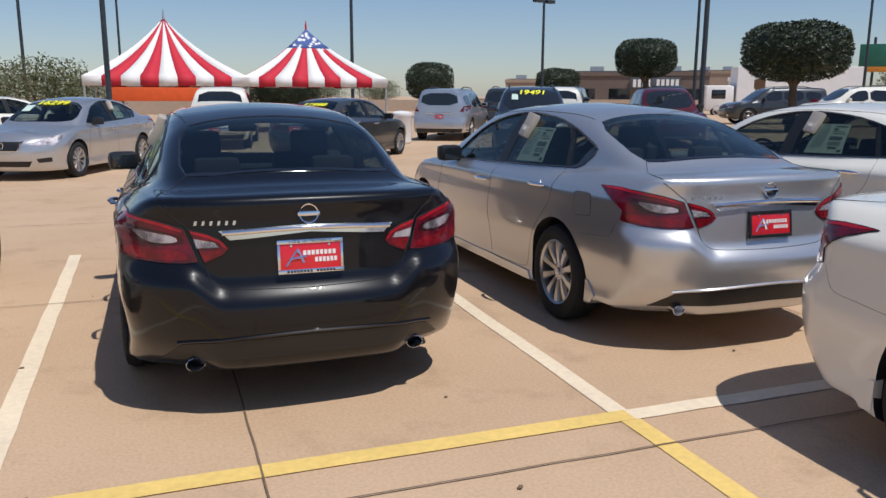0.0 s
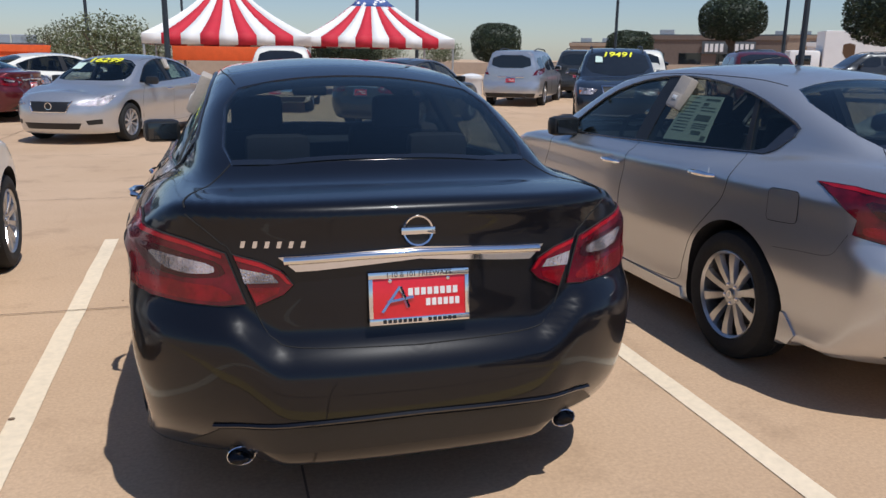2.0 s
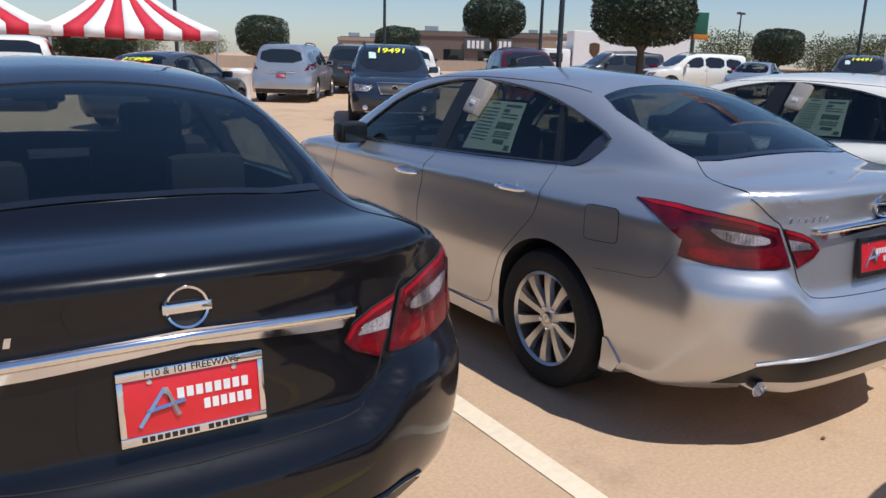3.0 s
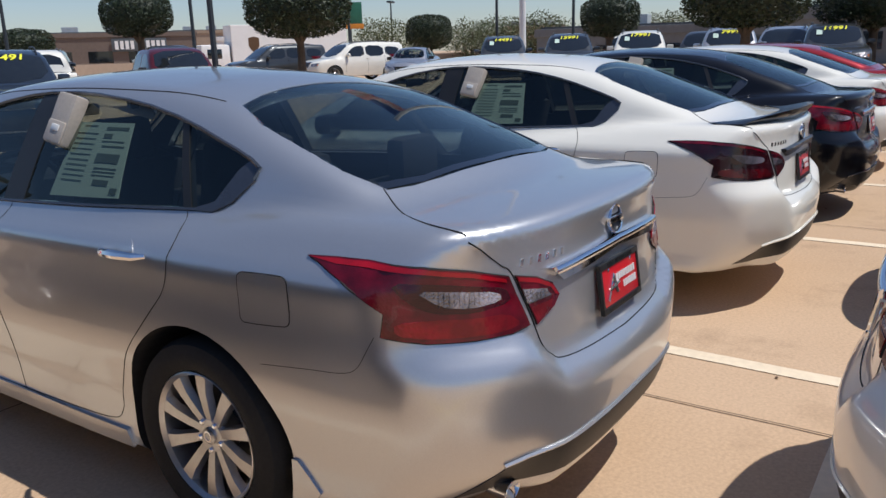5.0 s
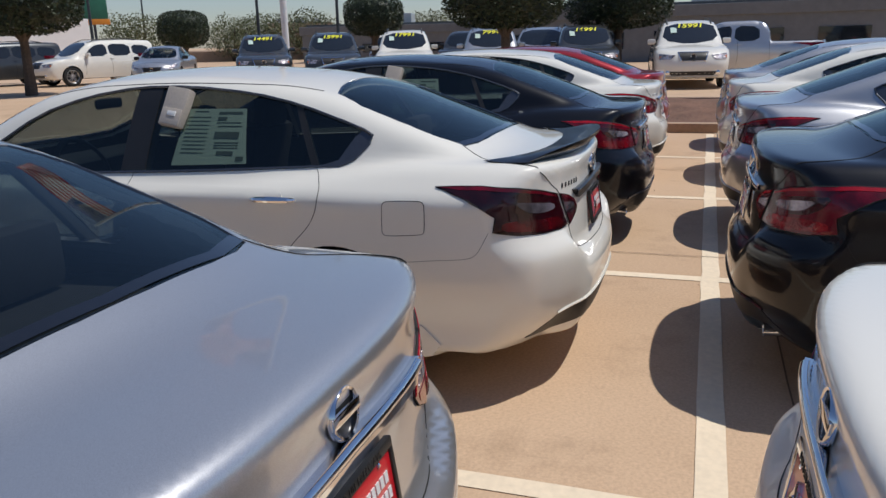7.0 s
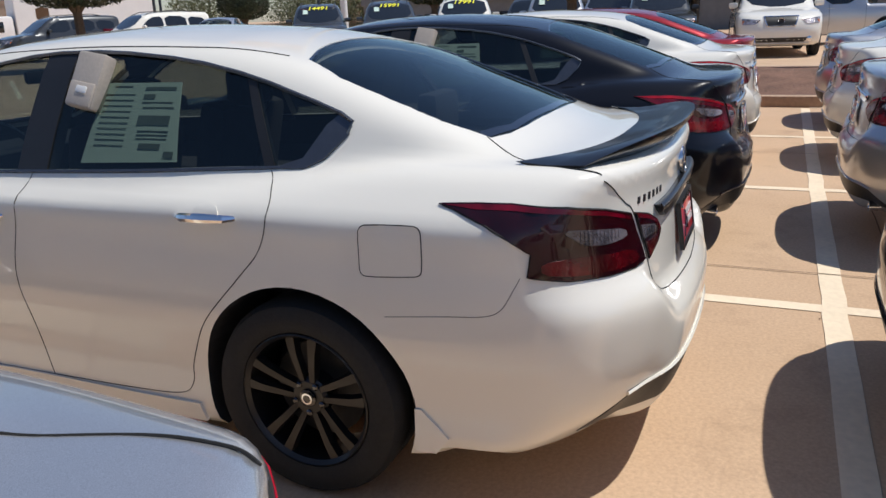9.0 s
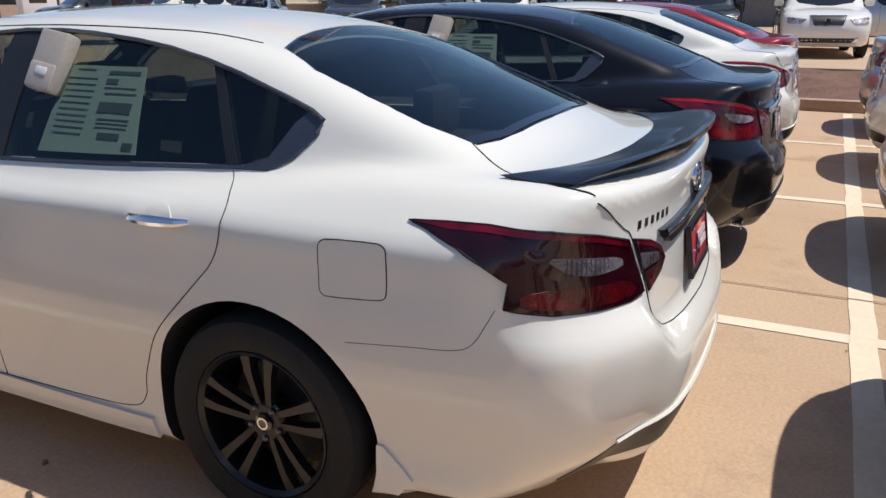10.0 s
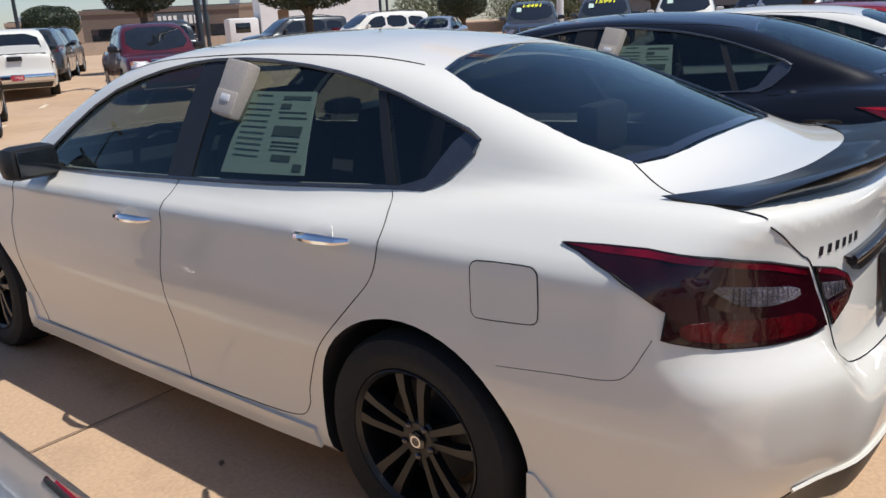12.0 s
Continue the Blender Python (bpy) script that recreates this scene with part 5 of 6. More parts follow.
pick_copy("red pickup truck facing the aisle", PAINT_MAROON, 13.4, 15.9, 203, "", True)
pick_copy("white pickup truck behind the tent", PAINT_WHITE, 0.9, 19.8, 10)
pick_copy("silver pickup truck behind the others", PAINT_SILVER, 29.5, -3.4, 4)
pick_copy("dark pickup truck beyond the red one", PAINT_GREY, 17.5, 22.0, 30)
suv_copy("black sport utility car beyond the pickup", PAINT_GREY, 15.5, 27.0, 33)
suv_copy("dark sport utility car behind the silver one", PAINT_GREY, 12.2, 25.5, 33)
suv_copy("white sport utility car parked across under the trees", PAINT_WHITE, 31.2, 23.4, 290)
suv_copy("black sport utility car parked across under the trees", PAINT_GREY, 30.2, 27.4, 290)
suv_copy("black sport utility car with a yellow price", PAINT_GREY, 25.4, 14.2, 240, "14491", True)
suv_copy("dark sport utility car with a yellow price", PAINT_GREY, 25.5, 11.7, 245, "15991", True)
suv_copy("white sport utility car with a yellow price", PAINT_WHITE, 25.2, 9.1, 250, "17991", True)
suv_copy("grey sport utility car with a yellow price", PAINT_SILVER, 25.2, 6.3, 255, "7996", True)
suv_copy("dark sport utility car with a yellow price", PAINT_GREY, 25.4, 3.4, 258, "16991", True)

# ---- tents ----
CANVAS_RED = plain("canvas_red", (0.55, 0.02, 0.04), 0.75, 0, 30, 0.1, 0.1)
CANVAS_WHITE = plain("canvas_white", (0.80, 0.78, 0.76), 0.75, 0, 30, 0.04, 0.1)
CANVAS_BLUE = plain("canvas_blue", (0.05, 0.10, 0.30), 0.75, 0, 30, 0.1, 0.1)
STEEL = plain("painted_steel", (0.50, 0.51, 0.52), 0.4, 0.6)
POLE_PAINT = plain("pole_paint", (0.035, 0.045, 0.055), 0.5, 0.2, 8, 0.3)


def tent(x, y, turn, half, eave, peak, starry=False):
    t = thing("marquee_tent", "red and white striped marquee tent" + (" with a starry blue top" if starry else ""), "tent", "marquee tents")
    n = 9
    bms = [bmesh.new(), bmesh.new(), bmesh.new()]

    def surf(s, k, u):
        """A point on face k, s across in -1..1, u up in 0..1."""
        r = half * (1 - u)
        z = eave + (peak - eave) * (0.66 * u + 0.34 * u ** 2.6)
        p = Vector((s * r, -r, z))
        return Matrix.Rotation(math.pi / 2 * k, 3, "Z") @ p
    us = [i / 10 for i in range(11)]
    for k in range(4):
        for i in range(n):
            b0 = bms[0] if i % 2 == 0 else bms[1]
            s0, s1 = -1 + 2 * i / n, -1 + 2 * (i + 1) / n
            for u0, u1 in zip(us, us[1:]):
                tgt = bms[2] if starry and u0 >= 0.65 else b0
                q = [surf(s0, k, u0), surf(s1, k, u0), surf(s1, k, u1), surf(s0, k, u1)]
                if u1 < 1:
                    tgt.faces.new([tgt.verts.new(v) for v in q])
                else:
                    tgt.faces.new([tgt.verts.new(v) for v in q[:3]])
            q = [surf(s0, k, 0), surf(s1, k, 0)]
            low = [v - Vector((0, 0, 0.36)) for v in q]
            b0.faces.new([b0.verts.new(v) for v in (low[0], low[1], q[1], q[0])])
    for b, mt, nm in zip(bms, (CANVAS_WHITE, CANVAS_RED, CANVAS_BLUE), ("white_stripes", "red_stripes", "starry_top")):
        if len(b.faces):
            bmesh.ops.remove_doubles(b, verts=b.verts, dist=0.001)
            ob = part(nm, b, mt, t)
            so = ob.modifiers.new("thick", "SOLIDIFY")
            so.thickness = 0.006
        else:
            b.free()
    if starry:
        bm = bmesh.new()
        rg = random.Random(3)
        for k in range(4):
            for _ in range(22):
                u = rg.uniform(0.67, 0.93)
                c = surf(rg.uniform(-0.85, 0.85), k, u)
                out = Matrix.Rotation(math.pi / 2 * k, 3, "Z") @ Vector((0, -0.8, 0.6))
                m = Matrix.Translation(c + out * 0.012) @ out.to_track_quat("Z", "Y").to_matrix().to_4x4()
                v = [bm.verts.new(m @ Vector(((0.10 if j % 2 == 0 else 0.045) * math.cos(j * math.pi / 5), (0.10 if j % 2 == 0 else 0.045) * math.sin(j * math.pi / 5), 0))) for j in range(10)]
                bm.faces.new(v)
        part("stars", bm, CANVAS_WHITE, t)
    part("finial", lathe(bmesh.new(), [(0.05, peak - 0.1), (0.04, peak + 0.15), (0.01, peak + 0.35)], 8), CANVAS_RED if starry else STEEL, t)
    for sx in (-1, 1):
        for sy in (-1, 1):
            part("tent_pole", tube(bmesh.new(), [(sx * half * 0.98, sy * half * 0.98, 0), (sx * half * 0.98, sy * half * 0.98, eave)], 0.04, 8), STEEL, t)
    t.matrix_basis = pose(x, y, 0, 0, 0, turn)
    return t


tent(-0.10, 32.0, 0, 3.0, 2.2, 4.6)
tent(5.75, 32.2, -3, 2.95, 2.2, 4.35, True)


def light_pole(x, y, h=8.0, arms=2, r=0.09, mat=None):
    p = thing("light_pole", "tall dark steel lot light pole", "light pole", "lot light poles")
    z0 = float(rise(x, y))
    part("pole", tube(bmesh.new(), [(0, 0, 0.5), (0, 0, h * 0.5), (0, 0, h)], r, 10, taper=[r, r * 0.9, r * 0.75]), mat or POLE_PAINT, p)
    part("pole_base", lathe(bmesh.new(), [(0.24, 0), (0.24, 0.52), (0.22, 0.56)], 16), KERB, p)
    for a in ([0, 180] if arms == 2 else [0, 90, 180, 270][:arms]):
        part("lamp_head", boxed(0.12, 0.75, -0.18, 0.18, h - 0.12, h + 0.06, 0.03, pose(0, 0, 0, 0, 0, a + 20)), mat or POLE_PAINT, p)
    p.matrix_basis = pose(x, y, z0)
    return p


def at_bearing(az, d, x=-0.617, y=-3.06):
    return x + d * math.sin(radians(az)), y + d * math.cos(radians(az))


for az, d, h in ((-7.7, 48, 12), (-2.85, 27, 9), (-2.0, 60, 12), (13.4, 40, 9), (26.9, 46, 6.55), (37.3, 41, 6.05), (37.8, 27, 9), (47.6, 55, 9), (-14.5, 34, 10)):
    light_pole(*at_bearing(az, d), h)
for az, d, h in ((59.4, 50, 9), (64.7, 46, 9), (67.0, 60, 8), (74.0, 70, 5.6), (79.0, 75, 5.6), (52.0, 80, 6)):
    light_pole(*at_bearing(az, d, 0.488, -0.294), h)


def flag_pole(x, y, h=21.0, r=0.16):
    """A tall white pole; the flag hangs from it as a thing of its own."""
    p = thing("flag_pole", "very tall white steel flag pole", "flag pole")
    white = plain("white_pole", (0.7, 0.7, 0.7), 0.5)
    part("pole", tube(bmesh.new(), [(0, 0, 0.5), (0, 0, h * 0.5), (0, 0, h)], r, 12, taper=[r, r * 0.9, r * 0.6]), white, p)
    part("pole_base", lathe(bmesh.new(), [(0.3, 0), (0.3, 0.5), (0.24, 0.56)], 16), KERB, p)
    part("finial", lathe(bmesh.new(), [(0.03, h), (0.15, h + 0.08), (0.18, h + 0.2), (0.12, h + 0.32), (0.02, h + 0.38)], 14), ALLOY, p)
    p.matrix_basis = pose(x, y, float(rise(x, y)))
    f = thing("flag", "large striped flag hanging in folds from a white pole", "flag")
    long, tall, top = 5.8, 3.2, h - 0.6

    def cloth(u, v):
        drop = 3.1 * u ** 1.3
        return Vector((-0.15 - long * u * 0.93, 0.38 * u * math.sin(9.0 * u + 1.6 * v), top - drop - tall * v * (1 - 0.2 * u)))

    def piece(name, u0, u1, v0, v1, mat, off=0.0):
        n = 26
        bm = bmesh.new()
        rows = [[bm.verts.new(cloth(u0 + (u1 - u0) * i / n, v) + Vector((0, off, 0))) for v in (v0, (v0 + v1) / 2, v1)] for i in range(n + 1)]
        for a, b in zip(rows, rows[1:]):
            for k in range(2):
                bm.faces.new((a[k], a[k + 1], b[k + 1], b[k]))
        so = part(name, bm, mat, f).modifiers.new("thick", "SOLIDIFY")
        so.thickness, so.offset = 0.012, 0.0

    for k in range(13):
        piece("stripe", 0.4 if k < 7 else 0.0, 1.0, k / 13, (k + 1) / 13, CANVAS_RED if k % 2 == 0 else CANVAS_WHITE)
    piece("canton", 0.0, 0.4, 0.0, 7 / 13, CANVAS_BLUE)
    f.matrix_basis = pose(x, y, float(rise(x, y)), 0, 0, -61)
    return f


flag_pole(*at_bearing(61.2, 40, 0.488, -0.294))

# ---- trees ----


def leaf_material(name, a, b):
    m, n, l, bs = material(name)
    g = n.new("ShaderNodeNewGeometry")
    l.new(ramp_between(n, l, g.outputs["Random Per Island"], a, b, 0.1, 0.9), bs.inputs["Base Color"])
    bs.inputs["Roughness"].default_value = 0.5
    return m


LEAF = leaf_material("clipped_leaf", (0.012, 0.022, 0.010), (0.042, 0.062, 0.022))
LEAF_PALE = leaf_material("desert_leaf", (0.06, 0.075, 0.03), (0.15, 0.16, 0.07))
BARK = plain("bark", (0.10, 0.075, 0.055), 0.9, 0, 15, 0.3, 0.4)


def crown_mesh(seed, clipped=True, leaves=9500, square=3.0, size=0.052):
    """A crown within a unit box: many small leaves in a thick shell, denser and cut flat when clipped, open when not."""
    rg = random.Random(seed)
    bm = bmesh.new()
    for _ in range(leaves):
        d = Vector((rg.gauss(0, 1), rg.gauss(0, 1), rg.gauss(0, 1))).normalized()
        k = (abs(d.x) ** square + abs(d.y) ** square + abs(d.z) ** square) ** (-1 / square)
        nz = noise.noise(d * 2.2 + Vector((seed, 0, 0)))
        rad = k * (1 + (0.06 if clipped else 0.28) * nz + rg.gauss(0, 0.012 if clipped else 0.06))
        if clipped:
            rad *= 1 - 0.22 * rg.random() ** 2
        else:
            rad *= rg.random() ** 0.4
        c = d * rad
        s = size * rg.uniform(0.5, 1.2)
        m = Matrix.Translation(c) @ Euler((rg.uniform(0, 6.3), rg.uniform(0, 6.3), rg.uniform(0, 6.3))).to_matrix().to_4x4()
        a = [bm.verts.new(m @ Vector(p)) for p in ((-s, 0, 0), (0, -s * 0.45, s * 0.1), (s, 0, 0), (0, s * 0.45, s * 0.1))]
        bm.faces.new(a)
    if clipped:
        core = bmesh.ops.create_icosphere(bm, subdivisions=3, radius=1)["verts"]
        for v in core:
            d = v.co.normalized()
            v.co = d * 0.80 * (abs(d.x) ** square + abs(d.y) ** square + abs(d.z) ** square) ** (-1 / square)
    me = bpy.data.meshes.new("crown")
    bm.to_mesh(me)
    bm.free()
    return me


CROWNS = [crown_mesh(s) for s in (1, 2, 3)]
for c in CROWNS:
    c.materials.append(LEAF)
OPEN = [crown_mesh(s, False, 5200, 2.0, 0.045) for s in (7, 8)]
for c in OPEN:
    c.materials.append(LEAF_PALE)


def clipped_tree(x, y, bottom, top, wide, i):
    t = thing("clipped_tree", "dark green ficus tree clipped to a block crown", "tree", "clipped trees")
    z0 = float(rise(x, y))
    rg = random.Random(i + 50)
    bm = bmesh.new()
    lean = rg.uniform(-0.08, 0.08)
    tube(bm, [(0, 0, 0), (lean, 0, bottom * 0.5), (lean * 0.5, 0, bottom), (0, 0, bottom + 0.5)], 0.15, 9, taper=[0.2, 0.15, 0.13, 0.1])
    for k in range(6):
        a = k * 1.05 + rg.uniform(-0.3, 0.3)
        tube(bm, [(0, 0, bottom - 0.25), (0.3 * math.cos(a), 0.3 * math.sin(a), bottom + 0.15), (wide * 0.6 * math.cos(a), wide * 0.6 * math.sin(a), (bottom + top) / 2)], 0.05, 6, taper=[0.08, 0.06, 0.02])
    part("trunk", bm, BARK, t)
    c = new("crown", CROWNS[i % 3])
    c.parent = t
    c.matrix_basis = Matrix.LocRotScale((0, 0, (bottom + top) / 2), Euler((0, 0, i * 1.3)), (wide, wide, (top - bottom) / 2))
    t.matrix_basis = pose(x, y, z0)
    return t


def bushy_tree(x, y, top, wide, i, bottom=0.6):
    t = thing("desert_tree", "pale green open-crowned desert tree", "tree", "desert trees")
    bm = bmesh.new()
    rg = random.Random(i + 90)
    for k in range(5):
        a = k * 1.3
        tube(bm, [(0, 0, 0), (0.2 * math.cos(a), 0.2 * math.sin(a), bottom), (wide * 0.5 * math.cos(a), wide * 0.5 * math.sin(a), top * 0.75)], 0.06, 6, taper=[0.12, 0.09, 0.02])
    part("trunk", bm, BARK, t)
    c = new("crown", OPEN[i % 2])
    c.parent = t
    c.matrix_basis = Matrix.LocRotScale((0, 0, (bottom + top) / 2), Euler((0, 0, i * 2.1)), (wide, wide, (top - bottom) / 2 * 1.1))
    t.matrix_basis = pose(x, y, float(rise(x, y)))
    return t


def by_angles(az, d, el_low, el_high, half_az, i, x, y, eye):
    """A clipped tree from its bearing, distance and angles."""
    px, py = at_bearing(az, d, x, y)
    g = float(rise(px, py))
    clipped_tree(px, py, eye + d * math.tan(radians(el_low)) - g, eye + d * math.tan(radians(el_high)) - g, d * math.tan(radians(half_az)), i)


E0, E5 = (-0.617, -3.06, 1.525), (0.488, -0.294, 1.512)
by_angles(18.9, 50, -0.3, 2.3, 1.6, 0, *E0)
by_angles(28.0, 60, 0.0, 1.9, 1.5, 1, *E0)
by_angles(34.0, 37, 1.3, 3.85, 2.05, 2, *E0)
by_angles(43.5, 33, 1.0, 4.75, 3.25, 3, *E0)
by_angles(54.6, 48, 0.1, 2.4, 1.6, 4, *E5)
by_angles(67.2, 36, 0.6, 3.2, 1.95, 5, *E5)
by_angles(76.0, 25, 0.85, 5.0, 3.8, 6, *E5)
by_angles(83.5, 30, 0.6, 4.3, 3.2, 7, *E5)
by_angles(-15.5, 42, 0.3, 3.0, 2.2, 8, -0.591, -2.298, 1.485)
by_angles(8.6, 52, -0.8, 1.2, 2.2, 9, *E0)
bushy_tree(*at_bearing(-6.5, 40), 3.1, 2.3, 0, 0.4)
bushy_tree(*at_bearing(-4.6, 46), 2.6, 2.0, 1, 0.4)
for i, (az, d, h) in enumerate(((51.5, 75, 4.2), (57.5, 80, 4.0), (59.5, 82, 4.3), (62.5, 80, 4.5), (71.0, 90, 4.5), (-10.5, 80, 4), (-1, 85, 3.4), (5, 85, 3.4), (11, 85, 3.2), (15, 85, 3.2))):
    bushy_tree(*at_bearing(az, d, 0.488, -0.294), h, h * 0.75, i, 0.5)

# ---- far buildings, fence wall and lorry ----
STUCCO = plain("tan_stucco", (0.36, 0.27, 0.20), 0.9, 0, 3, 0.1, 0.1)
STUCCO_GREY = plain("grey_stucco", (0.17, 0.175, 0.18), 0.9, 0, 3, 0.12, 0.1)
STUCCO_DARK = plain("dark_block", (0.16, 0.12, 0.10), 0.9, 0, 3, 0.12, 0.1)
ROOFING = plain("roofing", (0.10, 0.11, 0.12), 0.6, 0.3, 4, 0.2)


def building(az, d, w, h, deep, wall, label, origin=E0, windows=0, sign=False):
    x, y = at_bearing(az, d, origin[0], origin[1])
    b = thing("commercial_building", label, "building", "far buildings")
    part("wall", boxed(-w / 2, w / 2, 0, deep, 0, h, 0.02), wall, b, smooth=False)
    part("parapet", boxed(-w / 2 - 0.15, w / 2 + 0.15, -0.15, deep + 0.15, h - 0.5, h + 0.1, 0.03), wall, b, smooth=False)
    part("roof", boxed(-w / 2 + 0.3, w / 2 - 0.3, 0.3, deep - 0.3, h + 0.0, h + 0.25), ROOFING, b, smooth=False)
    for i in range(windows):
        cx = -w / 2 + (i + 0.5) * w / windows
        wd = part("window", boxed(cx - w / windows * 0.3, cx + w / windows * 0.3, -0.05, 0.1, 0.9, min(h - 1.2, 2.6)), GLASS_FAR, b, smooth=False)
        part("window_frame", boxed(cx - w / windows * 0.33, cx + w / windows * 0.33, -0.03, 0.05, 0.8, 0.9), wall, wd, smooth=False)
    for k in range(3):
        cx = -w * 0.3 + k * w * 0.28
        part("rooftop_unit", boxed(cx - 1, cx + 1, 3, 5, h + 0.2, h + 1.0, 0.05), STEEL, b, smooth=False)
    if sign:
        part("sign_panel", boxed(-w * 0.05, w * 0.30, -0.3, -0.16, h - 2.4, h - 0.7, 0.03), ROOFING, b)
        for i in range(10):
            if i != 4:
                cx = -w * 0.03 + i * w * 0.033
                bm = bmesh.new()
                box(bm, cx, cx + w * 0.022, -0.36, -0.29, h - 2.1, h - 1.0)
                part("sign_letter", bm, CANVAS_WHITE, b, smooth=False)
    b.matrix_basis = pose(x, y, 0, 0, 0, -az)
    return b


building(33.5, 120, 20, 4.9, 20, STUCCO_DARK, "long dark tan commercial building with a lettered sign", E0, 4, True)
building(27.0, 150, 14, 4.4, 15, STUCCO, "low tan commercial building far off", E0, 4)
building(39.5, 170, 16, 6.5, 15, STUCCO, "tan stucco building far off", E0, 3)
building(43.0, 130, 16, 4.3, 15, CANVAS_WHITE, "long white warehouse far off", E0)
building(78, 60, 34, 2.7, 16, STUCCO_GREY, "low grey dealership building with wide windows", E5, 9)
building(90, 46, 24, 3.0, 12, STUCCO_GREY, "low grey workshop building with wide windows", E5, 6)
building(62, 160, 12, 5.5, 10, STUCCO, "far tan building above the trees", E5, 3)

wall_far = boxed(-90, 90, 0, 0.3, 0, 1.15, 0.02)
w = tagged(mesh_ob("boundary_wall", wall_far, STUCCO, smooth=False), "low tan block wall round the lot", "wall", kind="structure")
w.matrix_basis = pose(10, 62, 0, 0, 0, 0)
w = tagged(mesh_ob("boundary_wall", boxed(-70, 70, 0, 0.3, 0, 1.15, 0.02), STUCCO, smooth=False), "low tan block wall round the lot", "wall", kind="structure")
w.matrix_basis = pose(70, 40, 0, 0, 0, -62)

lorry = thing("box_lorry", "white box delivery lorry with a brown shield on its side", "lorry")
part("cargo_box", boxed(0, 8.5, -1.2, 1.2, 0.9, 3.6, 0.05), CANVAS_WHITE, lorry, smooth=False)
cab = part("cab", boxed(-2.1, -0.1, -1.1, 1.1, 0.5, 2.3, 0.18), CANVAS_WHITE, lorry)
part("cab_window", boxed(-1.7, -0.7, -1.115, -1.0, 1.35, 2.0, 0.04), GLASS_FAR, cab)
bm = bmesh.new()
vs = [bm.verts.new((1.55 + 0.38 * x, -1.206, 2.25 + 0.5 * z)) for x, z in ((-1, 0.9), (0, 1.1), (1, 0.9), (1, -0.2), (0.5, -0.8), (0, -1.05), (-0.5, -0.8), (-1, -0.2))]
bm.faces.new(vs)
part("shield_mark", bm, plain("brown", (0.10, 0.05, 0.02), 0.6), lorry, smooth=False)
for x in (-1.2, 5.6, 6.8):
    wheel(lorry, x, -0.95, 0.48, 1, ALLOY, "five", 0.3).matrix_basis = pose(x, -0.95, 0.48, 90, 0, 0)
lorry.matrix_basis = pose(*at_bearing(39.8, 62), 0, 0, 0, -28)

# small things on the lot
bin_ = thing("waste_bin", "white plastic waste bin", "waste bin")
part("bin_body", lathe(bmesh.new(), [(0.26, 0), (0.30, 0.05), (0.33, 0.85), (0.35, 0.88), (0.35, 0.92), (0.30, 0.92)], 20), WHITE_PLASTIC, bin_)
part("bin_lid", lathe(bmesh.new(), [(0.34, 0.91), (0.34, 0.96), (0.2, 1.02), (0.05, 1.04)], 20), WHITE_PLASTIC, bin_)
bin_.matrix_basis = pose(*at_bearing(16.9, 25.5), 0)
can = thing("pop_up_canopy", "orange canopy standing behind the tents", "canopy")
part("canopy_top", boxed(-2.2, 2.2, -1.5, 1.5, 1.2, 2.0, 0.05), plain("orange_canvas", (0.75, 0.11, 0.02), 0.7), can)
for x in (-2, 2):
    for y in (-1.3, 1.3):
        part("canopy_leg", tube(bmesh.new(), [(x, y, 0), (x, y, 1.3)], 0.03, 6), STEEL, can)
can.matrix_basis = pose(*at_bearing(0.4, 44), 0, 0, 0, -5)
sign = thing("road_sign", "green and orange sign board on a pole", "sign")
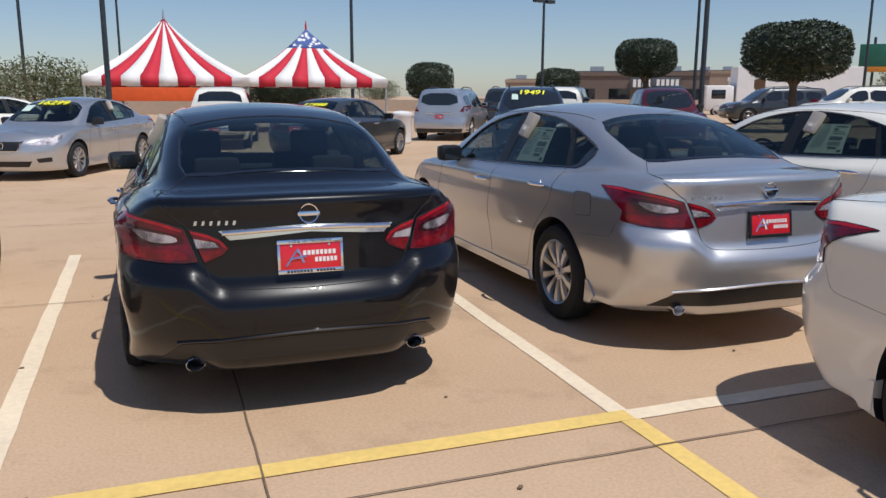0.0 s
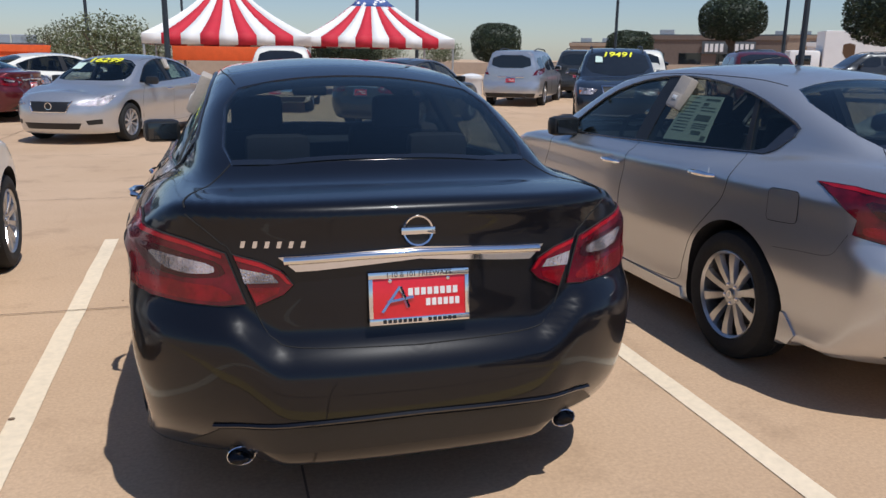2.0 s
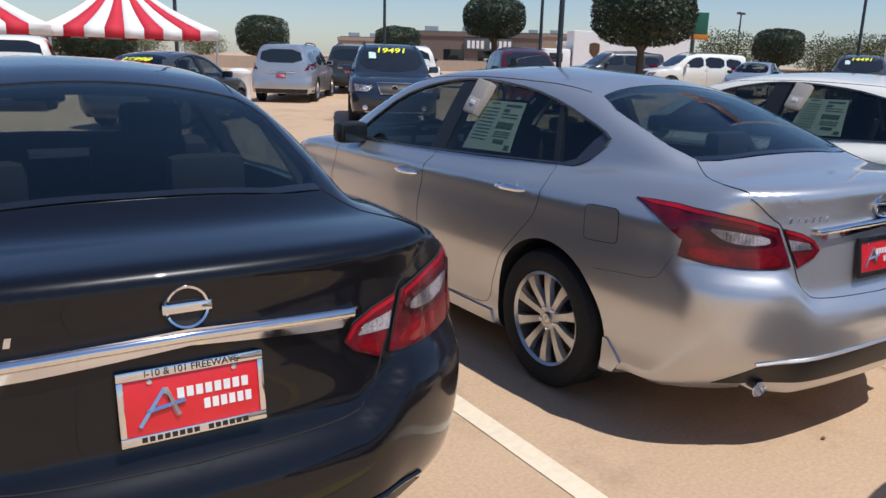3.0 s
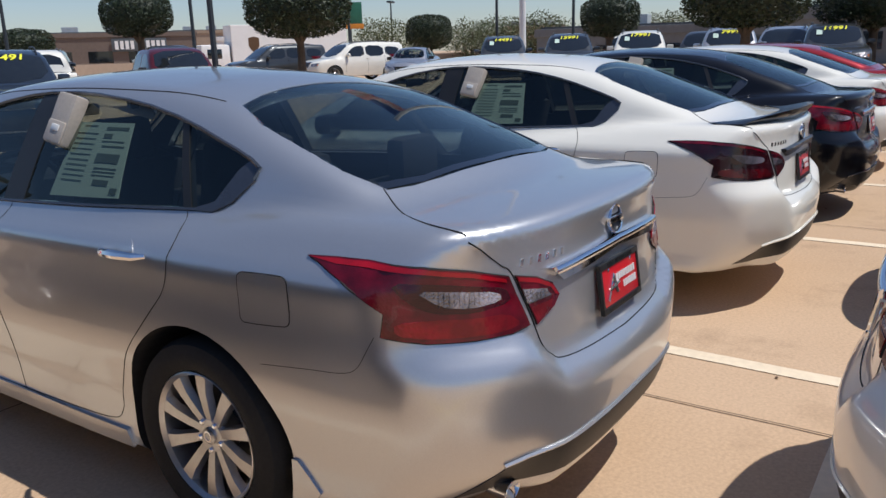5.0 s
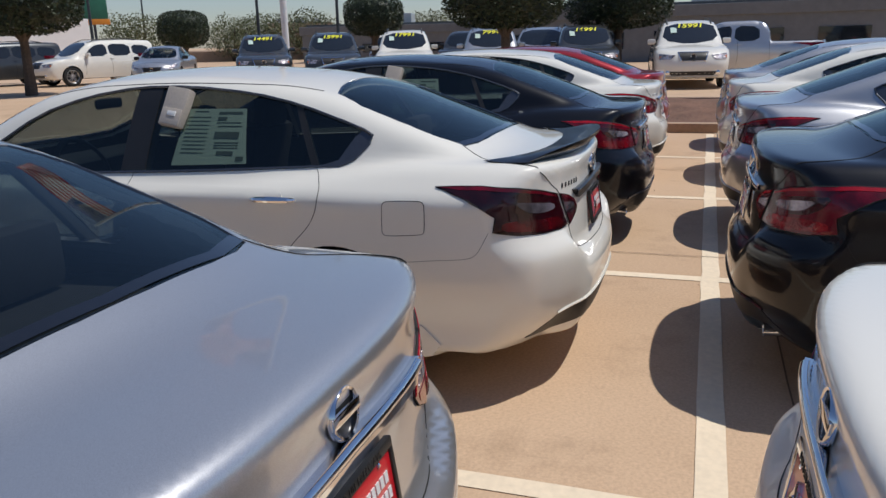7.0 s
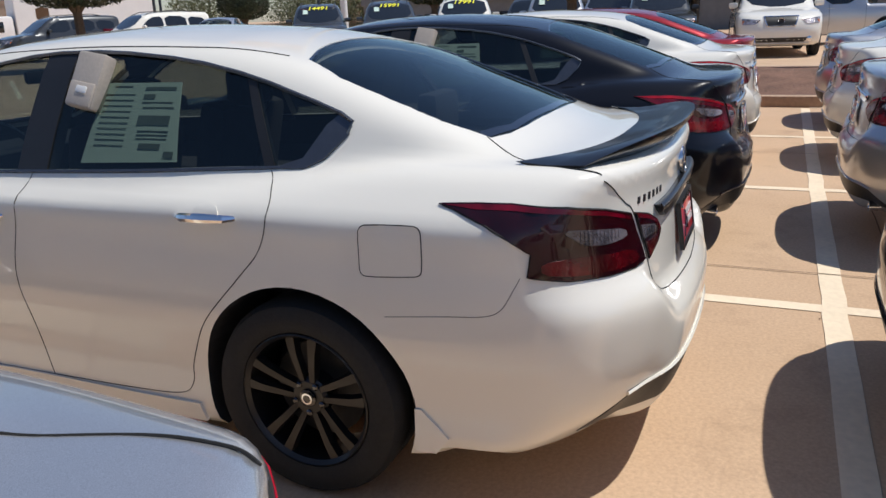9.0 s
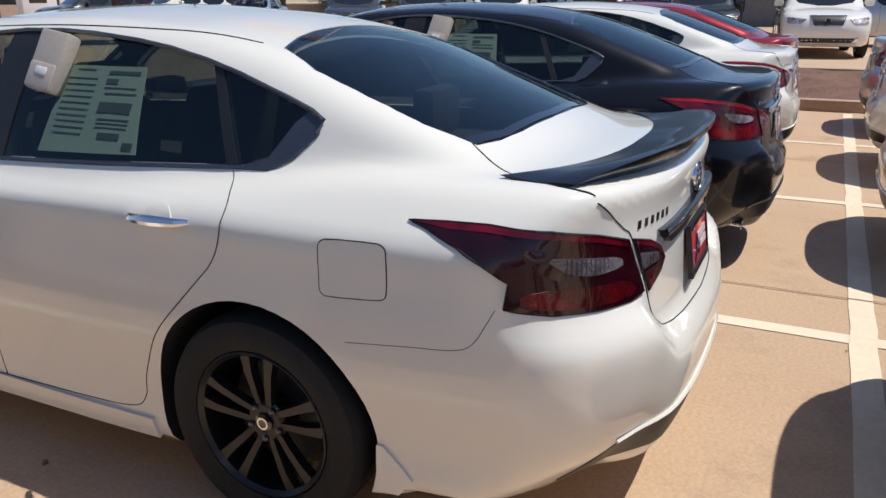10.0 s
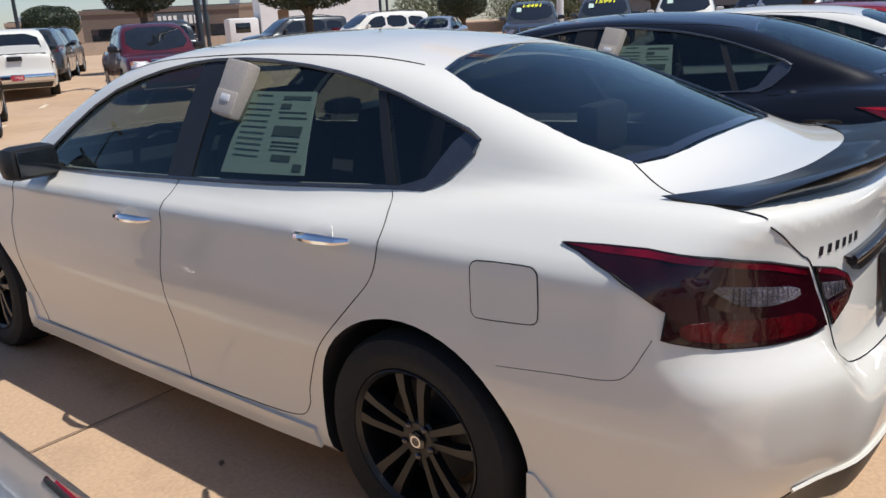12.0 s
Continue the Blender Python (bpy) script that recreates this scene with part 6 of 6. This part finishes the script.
part("sign_board", boxed(-1.0, 1.0, -0.08, 0.08, 3.8, 5.5, 0.03), plain("sign_green", (0.02, 0.13, 0.08), 0.5), sign)
part("sign_base_strip", boxed(-1.1, 1.1, -0.09, 0.09, 3.4, 3.8, 0.03), plain("sign_orange", (0.6, 0.22, 0.02), 0.5), sign)
part("sign_pole", tube(bmesh.new(), [(0, 0.1, 0), (0, 0.1, 6)], 0.1, 8), POLE_PAINT, sign)
sign.matrix_basis = pose(*at_bearing(48.0, 70), 0, 0, 0, -45)

board = thing("billboard", "small dark blue billboard on a post far off", "billboard")
part("board", boxed(-1.0, 1.0, -0.08, 0.08, 4.0, 5.1, 0.03), PAINT_BLUE, board)
part("post", tube(bmesh.new(), [(0, 0.12, 0), (0, 0.12, 4.6)], 0.09, 8), POLE_PAINT, board)
for k in range(2):
    part("writing_bar", boxed(-0.75, 0.75, -0.10, -0.08, 4.25 + 0.4 * k, 4.42 + 0.4 * k), STEEL, board)
board.matrix_basis = pose(*at_bearing(86.6, 62, 0.86, -0.243), 0, 0, 0, -86)

# more vehicles that close the far rows
silver_far = copy_thing(black_car, pose(0, 0, 0))
tagged(repainted(silver_far, {PAINT_BLACK: PAINT_SILVER}), "silver saloon car in the far row under the trees")
nosed(silver_far, 26.5, 19.6, 245, 4.875)
suv_copy("black sport utility car behind the maroon saloon", PAINT_GREY, -9.3, 19.0, 80)
suv_copy("white sport utility car with a yellow price", PAINT_WHITE, 25.0, -5.8, 272, "12991", True)
suv_copy("dark sport utility car in the far row", PAINT_GREY, 25.4, -8.8, 275, "13991", True)
suv_copy("silver sport utility car far across the lot", PAINT_SILVER, 33.0, 6.0, 265)
pick_copy("dark pickup truck far across the lot", PAINT_GREY, 32.0, 9.5, 265, "", True)
pick_copy("white pickup truck far across the lot", PAINT_WHITE, 33.5, 13.0, 255, "", True)
suv_copy("dark sport utility car far across the lot", PAINT_GREY, 20.0, 34.0, 215)
suv_copy("white sport utility car far across the lot", PAINT_WHITE, 24.0, 32.0, 215)
store = building(-12.8, 80, 7.5, 2.0, 8, bpy.data.materials["orange_canvas"], "low orange painted store building", E0)
